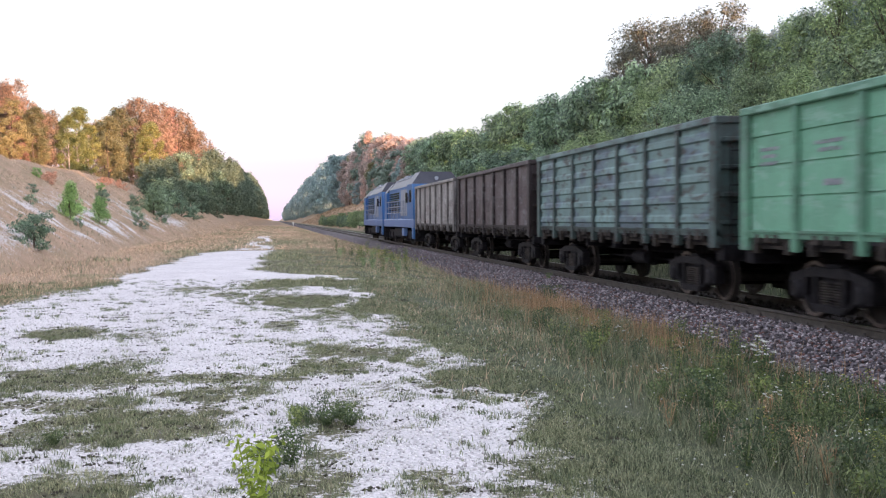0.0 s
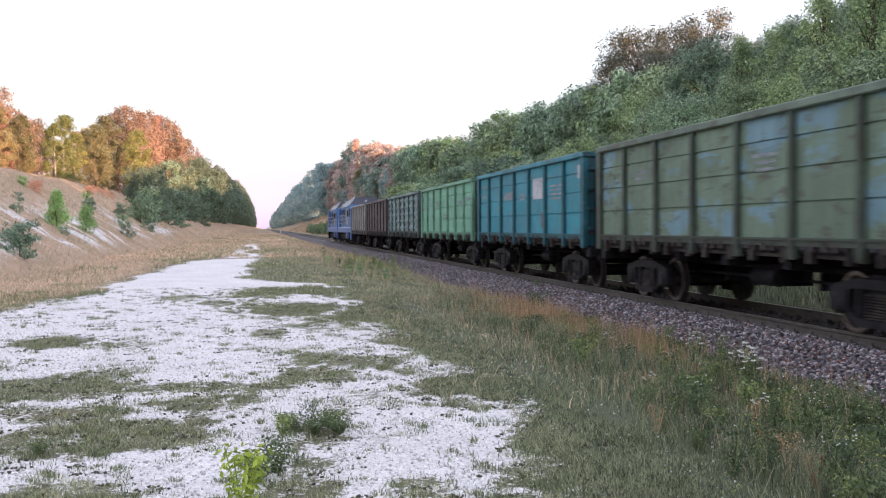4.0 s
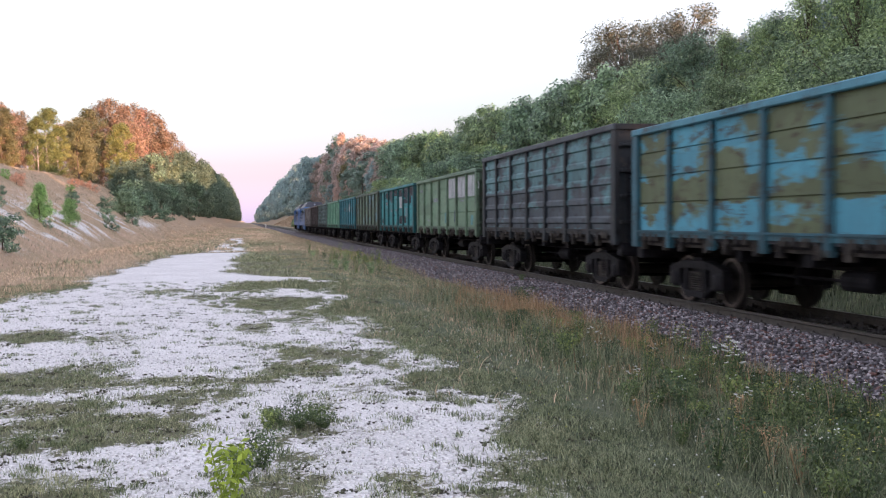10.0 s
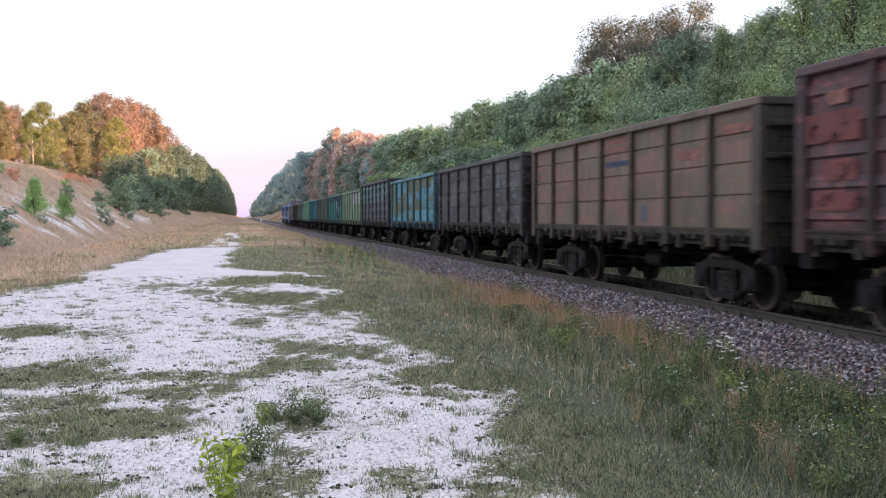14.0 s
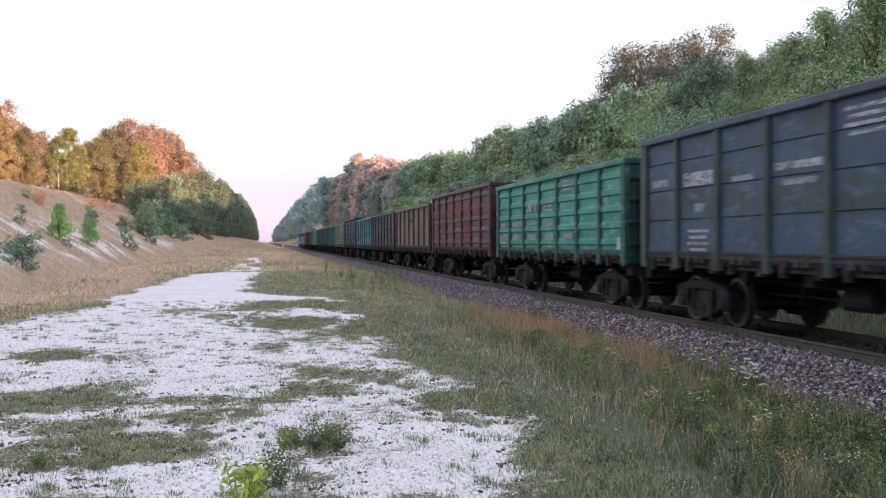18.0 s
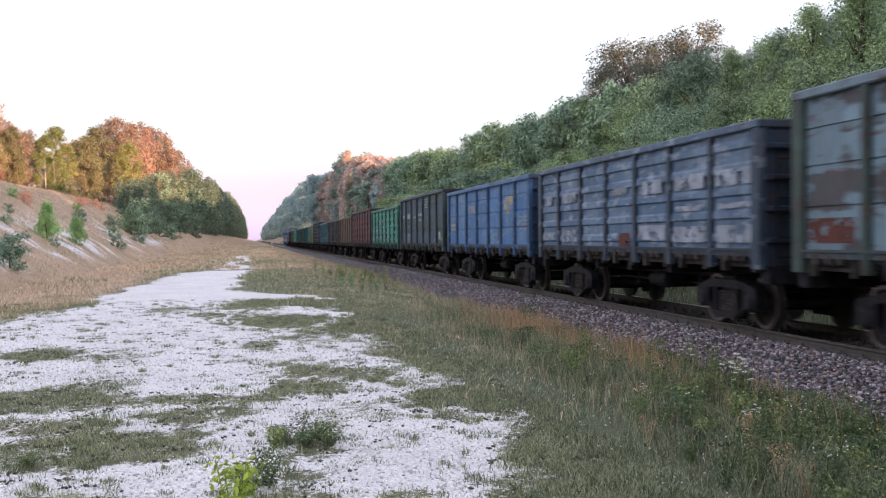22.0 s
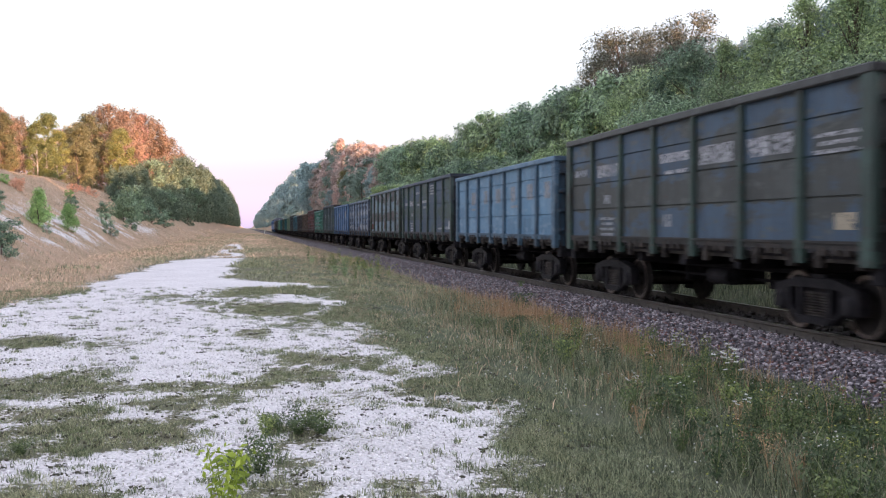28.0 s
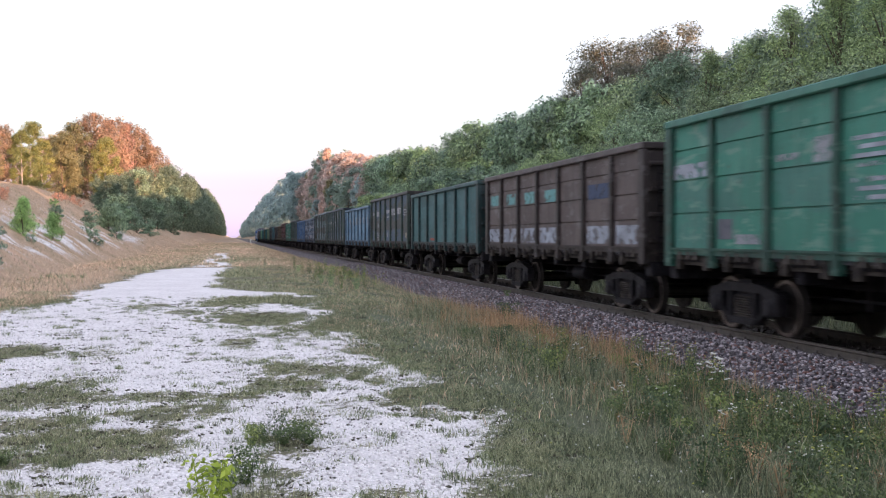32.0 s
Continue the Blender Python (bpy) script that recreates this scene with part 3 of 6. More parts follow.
def make_bogie(wagon, y):
    bm = bmesh.new()
    prism(bm, [(-0.28, 0.62), (0.28, 0.62), (0.22, 0.92), (-0.22, 0.92)], -1.05, 1.05)
    lathe(bm, [(-0.1, 0.0), (-0.1, 0.26), (0.1, 0.26), (0.1, 0.0)], 16, Matrix.Translation((0, 0, 0.98)) @ Matrix.Rotation(math.pi / 2, 4, "Y"))
    bogie = part("bogie", bm, M_UNDER, wagon, "near-black cast steel bogie", at=(0, y, 0))
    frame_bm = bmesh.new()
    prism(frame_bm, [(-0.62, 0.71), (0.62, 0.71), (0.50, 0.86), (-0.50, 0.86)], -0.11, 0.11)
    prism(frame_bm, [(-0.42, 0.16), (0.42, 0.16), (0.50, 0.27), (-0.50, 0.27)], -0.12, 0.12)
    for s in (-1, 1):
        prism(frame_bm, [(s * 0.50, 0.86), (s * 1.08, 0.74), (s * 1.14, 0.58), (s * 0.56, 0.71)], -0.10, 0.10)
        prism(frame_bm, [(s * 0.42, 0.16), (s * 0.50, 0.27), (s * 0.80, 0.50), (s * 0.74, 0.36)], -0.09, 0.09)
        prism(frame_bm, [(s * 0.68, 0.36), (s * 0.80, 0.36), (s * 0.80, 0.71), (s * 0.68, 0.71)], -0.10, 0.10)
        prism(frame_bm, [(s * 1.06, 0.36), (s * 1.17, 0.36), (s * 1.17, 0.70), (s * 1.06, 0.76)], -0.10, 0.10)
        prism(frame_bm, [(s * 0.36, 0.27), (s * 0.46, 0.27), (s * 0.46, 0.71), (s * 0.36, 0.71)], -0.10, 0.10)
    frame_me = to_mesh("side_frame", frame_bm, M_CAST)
    spring_bm = bmesh.new()
    for dy in (-0.22, 0.0, 0.22):
        prof = [(0.27, 0.0)]
        for j in range(9):
            prof += [(0.28 + 0.042 * j, 0.10), (0.30 + 0.042 * j, 0.075)]
        prof += [(0.66, 0.0)]
        lathe(spring_bm, prof, 10, Matrix.Translation((0, dy, 0)) @ Matrix.Rotation(-math.pi / 2, 4, "Y"))
    spring_me = to_mesh("spring_set", spring_bm, M_GEAR)
    box_bm = bmesh.new()
    lathe(box_bm, [(-0.14, 0.0), (-0.14, 0.15), (0.10, 0.165), (0.14, 0.11), (0.14, 0.0)], 16)
    box(box_bm, -0.12, 0.08, -0.17, 0.17, 0.02, 0.20)
    box_me = to_mesh("axle_box", box_bm, M_CAST)
    for s in (-1, 1):
        part("side_frame", frame_me, None, bogie, at=(s * 1.02, 0, 0))
        part("spring_set", spring_me, None, bogie, at=(s * 1.02, 0, 0))
        for e in (-1, 1):
            part("axle_box", box_me, None, bogie, at=pose(s * 1.03, e * 0.925, 0.475, 0, 0, 0 if s > 0 else 180))
    for e in (-1, 1):
        make_wheelset(bogie, e * 0.925)
    for e in (-1, 1):
        part("brake_beam", prism(bmesh.new(), [(e * 0.38, 0.30), (e * 0.46, 0.30), (e * 0.44, 0.55), (e * 0.38, 0.55)], -0.8, 0.8), M_UNDER, bogie)
    return bogie


PANELS = {}


def make_wagon(top):
    """An open box wagon of seven bays a side; its origin is on the track's axis, on the rail head, in the middle."""
    wagon = new("gondola_wagon")
    bay = 2 * HALF / BAYS
    z0 = FLOOR + 0.24
    h = top - 0.14 - z0
    # sheet-steel panels: with three thin seams, or with four pressed ribs
    w = bay / 2 - 0.055
    panel_mes = []
    zs, xs = [0.0], [0.0]
    for j in (1, 2, 3):
        c = h * (0.28, 0.55, 0.80)[j - 1]
        zs += [c - 0.018, c - 0.012, c + 0.012, c + 0.018]
        xs += [0.0, -0.03, -0.03, 0.0]
    panel_mes.append((xs + [0.0], zs + [h]))
    zs, xs = [0.0], [0.0]
    for j in range(5):
        c = h * (j + 0.5) / 5
        zs += [c - 0.105, c - 0.07, c + 0.045, c + 0.09]
        xs += [0.0, 0.040, 0.032, 0.0]
    panel_mes.append((xs + [0.0], zs + [h]))
    c = h * 0.5
    panel_mes.append(([0.0, 0.0, 0.012, 0.012, 0.0, 0.0], [0.0, c - 0.03, c - 0.025, c + 0.025, c + 0.03, h]))
    for i, (xs, zs) in enumerate(panel_mes):
        bm = bmesh.new()
        outline = [(x, z) for x, z in zip(xs, zs)] + [(-0.05, h), (-0.05, 0.0)]
        lo = [bm.verts.new((x, -w, z)) for x, z in outline]
        hi = [bm.verts.new((x, w, z)) for x, z in outline]
        n = len(outline)
        for j in range(n):
            bm.faces.new((lo[j], hi[j], hi[(j + 1) % n], lo[(j + 1) % n]))
        bmesh.ops.recalc_face_normals(bm, faces=bm.faces)
        panel_mes[i] = to_mesh("panel", bm, M_UNDER)
    panel_me = panel_mes[0]
    PANELS[top] = panel_mes
    # posts: a hat section, tapering inward above, running below the floor as a bracket
    bm = bmesh.new()
    prism(bm, [(-0.075, FLOOR - 0.10), (0.075, FLOOR - 0.10), (0.085, FLOOR + 0.1), (0.07, top - 0.13), (-0.07, top - 0.13), (-0.085, FLOOR + 0.1)], -0.115, 0.0)
    bmesh.ops.bevel(bm, geom=[e for e in bm.edges if abs(e.verts[0].co.x) < 1e-6 and abs(e.verts[1].co.x) < 1e-6], offset=0.015, segments=1, affect="EDGES")
    post_me = to_mesh("side_post", bm, M_UNDER)
    corner_me = to_mesh("corner_post", boxes((-0.13, 0.0, -0.14, 0.14, FLOOR - 0.11, top - 0.13), bevel=0.012), M_UNDER)
    rail_me = to_mesh("top_rail", boxes((-0.17, 0.02, -HALF, HALF, top - 0.14, top), bevel=0.02), M_UNDER)
    sill_me = to_mesh("side_sill", boxes((-0.16, -0.04, -HALF, HALF, FLOOR + 0.11, FLOOR + 0.24), (-0.16, -0.015, -HALF + 0.1, HALF - 0.1, FLOOR + 0.20, FLOOR + 0.24)), M_UNDER)
    # hatch lock and hinge gear between the brackets
    bm = boxes((-0.22, -0.10, -0.62, -0.50, FLOOR - 0.16, FLOOR + 0.11), (-0.22, -0.10, 0.46, 0.58, FLOOR - 0.16, FLOOR + 0.11), (-0.40, -0.20, -0.72, 0.72, FLOOR - 0.08, FLOOR + 0.06), bevel=0.01)
    for dy in (-0.32, 0.02, 0.30):
        rod(bm, (-0.26, dy - 0.06, FLOOR - 0.06), (-0.06, dy + 0.05, FLOOR + 0.14), 0.03, 6)
        box(bm, -0.12, -0.02, dy - 0.05, dy + 0.06, FLOOR + 0.03, FLOOR + 0.17)
    lock_me = to_mesh("hatch_gear", bm, M_GEAR)
    for s in (-1, 1):
        m_side = lambda y, z: pose(s * SIDE, y, z, 0, 0, 0 if s > 0 else 180)
        for i in range(BAYS):
            y = -HALF + bay * (i + 0.5)
            part("panel", panel_me, None, wagon, at=m_side(y, z0) @ Matrix.Translation((-0.085, 0, 0)))
            part("hatch_gear", lock_me, None, wagon, at=m_side(y, 0))
        for i in range(1, BAYS):
            part("side_post", post_me, None, wagon, at=m_side(-HALF + bay * i, 0))
        for e in (-1, 1):
            part("corner_post", corner_me, None, wagon, at=m_side(e * (HALF - 0.14), 0))
        part("top_rail", rail_me, None, wagon, at=m_side(0, 0))
        part("side_sill", sill_me, None, wagon, at=m_side(0, 0))
    end_me = to_mesh("end_wall", boxes((-SIDE + 0.13, SIDE - 0.13, -0.05, 0.0, FLOOR - 0.05, top - 0.13)), M_UNDER)
    rib_me = to_mesh("end_rib", boxes((-SIDE + 0.13, SIDE - 0.13, 0.0, 0.10, -0.05, 0.05), bevel=0.02), M_UNDER)
    beam_me = to_mesh("end_beam", boxes((-SIDE, SIDE, -0.12, 0.06, top - 0.145, top - 0.005), bevel=0.02), M_UNDER)
    buffer_me = to_mesh("end_sill", boxes((-SIDE + 0.15, SIDE - 0.15, -0.20, 0.10, FLOOR - 0.35, FLOOR - 0.06), bevel=0.02), M_UNDER)
    bm = boxes((-0.16, 0.16, -0.1, 0.32, -0.16, 0.16), (-0.22, 0.05, 0.28, 0.62, -0.20, 0.20), (0.06, 0.20, 0.28, 0.48, -0.14, 0.14), bevel=0.03)
    coupler_me = to_mesh("coupler", bm, M_UNDER)
    bm = bmesh.new()
    for j in range(6):
        rod(bm, (-0.2, 0.06, 0.32 * j), (0.2, 0.06, 0.32 * j), 0.012, 6)
    for x in (-0.2, 0.2):
        rod(bm, (x, 0.06, -0.3), (x, 0.06, 1.75), 0.014, 6)
    ladder_me = to_mesh("ladder", bm, M_UNDER)
    for e in (-1, 1):
        m_end = pose(0, e * (HALF - 0.03), 0, 0, 0, 0 if e > 0 else 180)
        part("end_wall", end_me, None, wagon, at=m_end)
        for j in range(4):
            part("end_rib", rib_me, None, wagon, at=m_end @ Matrix.Translation((0, 0, FLOOR + 0.12 + (top - FLOOR - 0.3) * (j + 0.5) / 4)))
        part("end_beam", beam_me, None, wagon, at=m_end)
        part("end_sill", buffer_me, None, wagon, at=m_end)
        part("coupler", coupler_me, None, wagon, at=m_end @ Matrix.Translation((0, 0.08, 1.02)))
        part("ladder", ladder_me, None, wagon, at=m_end @ Matrix.Translation((1.1, 0.09, FLOOR + 0.1)))
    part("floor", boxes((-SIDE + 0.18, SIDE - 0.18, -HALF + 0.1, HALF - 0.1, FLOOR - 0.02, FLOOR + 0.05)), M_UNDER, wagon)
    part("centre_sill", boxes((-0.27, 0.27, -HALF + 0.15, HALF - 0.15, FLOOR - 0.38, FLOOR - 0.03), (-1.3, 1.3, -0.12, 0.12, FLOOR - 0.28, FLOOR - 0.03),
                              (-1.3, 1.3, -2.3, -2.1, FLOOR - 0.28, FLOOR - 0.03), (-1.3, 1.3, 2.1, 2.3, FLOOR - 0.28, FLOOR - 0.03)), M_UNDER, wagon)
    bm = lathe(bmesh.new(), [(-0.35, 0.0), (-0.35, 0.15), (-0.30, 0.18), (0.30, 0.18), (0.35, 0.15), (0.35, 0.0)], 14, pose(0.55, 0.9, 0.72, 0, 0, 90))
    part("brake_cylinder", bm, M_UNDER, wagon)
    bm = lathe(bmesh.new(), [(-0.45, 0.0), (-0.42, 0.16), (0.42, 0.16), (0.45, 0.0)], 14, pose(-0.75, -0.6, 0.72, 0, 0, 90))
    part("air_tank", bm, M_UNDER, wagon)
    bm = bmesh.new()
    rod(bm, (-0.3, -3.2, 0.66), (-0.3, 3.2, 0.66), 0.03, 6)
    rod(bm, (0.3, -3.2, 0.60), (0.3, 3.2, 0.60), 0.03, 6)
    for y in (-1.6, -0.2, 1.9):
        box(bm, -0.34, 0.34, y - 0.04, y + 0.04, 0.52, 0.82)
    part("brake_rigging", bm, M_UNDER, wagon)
    for e in (-1, 1):
        make_bogie(wagon, e * 4.325)
    return wagon


LOW, HIGH = 3.55, 3.81
# front first: height, base paint, patch paint, worn colour, share of patches, grime, label
WAGONS = (
    (LOW, (0.29, 0.28, 0.27), (0.21, 0.19, 0.185), (0.38, 0.36, 0.35), 0.4, 0.3, "weathered pale grey open wagon streaked with soot"),
    (LOW, (0.072, 0.052, 0.054), (0.10, 0.082, 0.082), (0.17, 0.165, 0.17), 0.5, 0.4, "sooty dark brown open wagon"),
    (LOW, (0.145, 0.235, 0.225), (0.10, 0.145, 0.17), (0.06, 0.05, 0.045), 0.42, 0.2, "grey-green open wagon with dark rusty wear"),
    (LOW, (0.125, 0.30, 0.20), (0.135, 0.32, 0.215), (0.20, 0.36, 0.28), 0.3, 0.06, "freshly painted light green open wagon"),
    (LOW, (0.018, 0.205, 0.255), (0.030, 0.170, 0.215), (0.07, 0.18, 0.21), 0.5, 0.10, "teal blue open wagon with white markings"),
    (LOW, (0.11, 0.165, 0.115), (0.11, 0.20, 0.23), (0.07, 0.07, 0.05), 0.35, 0.2, "faded olive green open wagon patched pale blue"),
    (LOW, (0.022, 0.225, 0.235), (0.045, 0.05, 0.06), (0.045, 0.10, 0.11), 0.22, 0.16, "bright turquoise open wagon with sooty patches"),
    (LOW, (0.135, 0.215, 0.140), (0.145, 0.225, 0.15), (0.11, 0.165, 0.12), 0.3, 0.08, "sage green open wagon with large white lettering shapes"),
    (HIGH, (0.050, 0.066, 0.080), (0.075, 0.165, 0.180), (0.026, 0.026, 0.030), 0.50, 0.36, "tall slate blue open wagon scraped dark"),
    (LOW, (0.065, 0.25, 0.33), (0.085, 0.105, 0.055), (0.05, 0.04, 0.028), 0.54, 0.14, "light blue open wagon with olive and rust patches"),
    (LOW, (0.034, 0.033, 0.042), (0.062, 0.066, 0.074), (0.14, 0.165, 0.165), 0.5, 0.35, "sooty dark grey open wagon"),
    (LOW, (0.125, 0.105, 0.075), (0.155, 0.10, 0.08), (0.19, 0.115, 0.095), 0.5, 0.24, "brown open wagon with faded pinkish patches"),
    (HIGH, (0.075, 0.040, 0.046), (0.055, 0.040, 0.046), (0.22, 0.085, 0.085), 0.5, 0.35, "dark maroon open wagon with red chalky marks"),
    (LOW, (0.022, 0.185, 0.138), (0.028, 0.20, 0.155), (0.13, 0.28, 0.24), 0.4, 0.14, "emerald green open wagon with pale scuffs"),
    (HIGH, (0.034, 0.062, 0.100), (0.028, 0.048, 0.046), (0.08, 0.10, 0.14), 0.45, 0.30, "tall grey-blue open wagon with dark patches"),
    (LOW, (0.045, 0.135, 0.29), (0.075, 0.155, 0.27), (0.17, 0.23, 0.30), 0.5, 0.16, "faded blue open wagon"),
    (LOW, (0.058, 0.108, 0.178), (0.092, 0.142, 0.205), (0.25, 0.29, 0.34), 0.5, 0.26, "blue-grey open wagon with white scuffs"),
    (HIGH, (0.135, 0.205, 0.245), (0.050, 0.050, 0.056), (0.085, 0.050, 0.040), 0.44, 0.28, "pale blue open wagon with rusty brown patches"),
    (HIGH, (0.032, 0.062, 0.098), (0.026, 0.054, 0.048), (0.08, 0.10, 0.13), 0.45, 0.30, "dark blue-green open wagon with white marks"),
    (LOW, (0.085, 0.18, 0.27), (0.11, 0.205, 0.29), (0.18, 0.26, 0.33), 0.5, 0.16, "light blue open wagon"),
    (HIGH, (0.045, 0.052, 0.050), (0.040, 0.070, 0.105), (0.075, 0.085, 0.08), 0.5, 0.24, "dark olive grey open wagon with white lettering shapes"),
    (LOW, (0.025, 0.088, 0.092), (0.032, 0.10, 0.105), (0.05, 0.11, 0.12), 0.5, 0.22, "dark teal open wagon"),
    (LOW, (0.068, 0.053, 0.050), (0.082, 0.066, 0.062), (0.13, 0.12, 0.12), 0.5, 0.3, "sooty brown open wagon with whitewashed patches"),
    (HIGH, (0.030, 0.15, 0.108), (0.035, 0.125, 0.10), (0.11, 0.21, 0.165), 0.4, 0.16, "green open wagon with pale scuffs"),
)
START = 16.685                  # front of the fourth wagon's body at 0 s
TRAVEL = ((0.0, 0.0), (3.0, 26.2), (7.0, 61.0), (13.0, 113.6), (19.0, 166.1), (25.0, 218.6), (32.0, 279.7))


def wagon_y(k):
    return START - HALF - PITCH * (k - 3)


BANDS = {8: (-0.25, -0.1, 0.1, 0.12), 17: (-0.03, 0.14, -0.10, 0.08), 9: (-0.12, 0.10, -0.02, 0.08), 6: (0.0, -0.1, -0.05, 0.14), 14: (-0.1, 0.1, -0.05, 0.0), 18: (-0.15, 0.12, 0.0, 0.0), 20: (0.1, -0.15, 0.0, 0.12)}
RIBBED = (2, 8, 12, 13, 16)       # wagons with pressed ribs in their sides
PAINTED = ("panel", "side_post", "corner_post", "top_rail", "side_sill", "end_wall", "end_rib", "end_beam")
wagons, low_one, high_one = [], None, None
for k, (top, base, patch, worn, share, grime, label) in enumerate(WAGONS):
    first = low_one if top == LOW else high_one
    if first is None:
        w = make_wagon(top)
        low_one, high_one = (w, high_one) if top == LOW else (low_one, w)
        w.matrix_basis = pose(TRACK_X, wagon_y(k), RAIL_Z)
    else:
        w = copy_thing(first, pose(TRACK_X, wagon_y(k), RAIL_Z))
    tagged(w, label, "railway wagon", "wagons of the freight train")
    base, patch, worn = (tuple(1.22 * c for c in v) for v in (base, patch, worn))
    paint = wagon_paint("wagon_paint", base, patch, worn, share, grime, (top - 0.14 - FLOOR - 0.24) / 4, BANDS.get(k, (0.0, 0.0, 0.0, 0.0)))
    fade = 0.85 if grime < 0.09 else 0.62 if k in (0, 15, 19) else 0.40
    frame_paint = (0.048, 0.085, 0.072) if k in (14, 17, 18, 20) else tuple(fade * c + 0.004 for c in base)
    posts = wagon_paint("wagon_post_paint", frame_paint, tuple(0.7 * c + 0.006 for c in frame_paint), tuple(0.6 * c for c in worn), 0.5, min(0.52, grime + 0.2))
    # top rails: body paint lifted by the sky light they catch, in the colour
    edge = wagon_paint("wagon_skylit_edge_paint", tuple(0.75 * c + 0.022 for c in base), tuple(0.45 * c + 0.022 for c in base), tuple(0.8 * c + 0.02 for c in worn), 0.4, 0.6 * grime)
    # ends, and sills where grime is high: base colour cut to about a third
    ends = wagon_paint("wagon_dark_paint", tuple(0.35 * c for c in base), tuple(0.25 * c + 0.006 for c in base), (0.06, 0.05, 0.045), 0.5, 0.5)
    for ob in w.children:
        kind = ob.name.split(".")[0]
        if kind == "panel":
            ob.data = PANELS[top][1 if k in RIBBED else 2 if k in (0, 1, 21) else 0]
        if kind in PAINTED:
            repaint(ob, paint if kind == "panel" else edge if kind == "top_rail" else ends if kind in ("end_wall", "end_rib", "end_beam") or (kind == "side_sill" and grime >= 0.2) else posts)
    wagons.append(w)


# markings on the side towards the camera: bay from the front, sheet from the top, shift along, shift up, width, height, colour
SOOTY = ragged("sooty_patch", (0.045, 0.045, 0.055), (0.060, 0.055, 0.062), 0.44, 3)
CREAM = ragged("cream_marking", (0.40, 0.36, 0.27), (0.33, 0.29, 0.22), 0.43, 9)
FADED = ragged("faded_grey_lettering", (0.30, 0.32, 0.34), (0.22, 0.24, 0.26), 0.46, 11)
PINK = ragged("faded_red_lettering", (0.30, 0.14, 0.12), (0.24, 0.12, 0.10), 0.46, 9)
NAVY = ragged("navy_marking", (0.05, 0.07, 0.12), (0.06, 0.08, 0.13), 0.42, 5)
AQUA = ragged("pale_aqua_paint", (0.16, 0.34, 0.33), (0.12, 0.28, 0.28), 0.44, 4)
CHALKY = ragged("whitewash", (0.36, 0.40, 0.46), (0.22, 0.24, 0.27), 0.46, 3.5)
RUSTY = ragged("rust_red_paint", (0.13, 0.045, 0.032), (0.09, 0.035, 0.028), 0.45, 4)
BRICK = ragged("brick_red_paint", (0.21, 0.075, 0.07), (0.15, 0.06, 0.06), 0.44, 4)
RED = plain("faded_red_paint", (0.34, 0.075, 0.05), (0.26, 0.06, 0.045), 3, 0.8, 0, 0.2, True)
M = M_MARK
LINES = lambda bay, row, n=3, w=0.9, c=FADED: [(bay, row, 0.0, 0.12 - 0.12 * i, w * (1 - 0.2 * (i % 2)), 0.06, c) for i in range(n)]
SERIES = [(0, 1, 0, 0, 0.8, 0.14, FADED), (1, 1, 0, 0.0, 1.3, 0.26, M_TEXT), (1, 2, 0.1, 0.0, 0.40, 0.16, FADED), (2, 1, 0, -0.1, 0.8, 0.10, FADED), (3, 1, 0, 0.0, 1.4, 0.12, M_TEXT), (3, 1, 0.05, -0.26, 1.0, 0.10, FADED)] + LINES(1, 3, 4, 0.9, M_TEXT) + LINES(4, 0, 4, 1.1, M_TEXT)
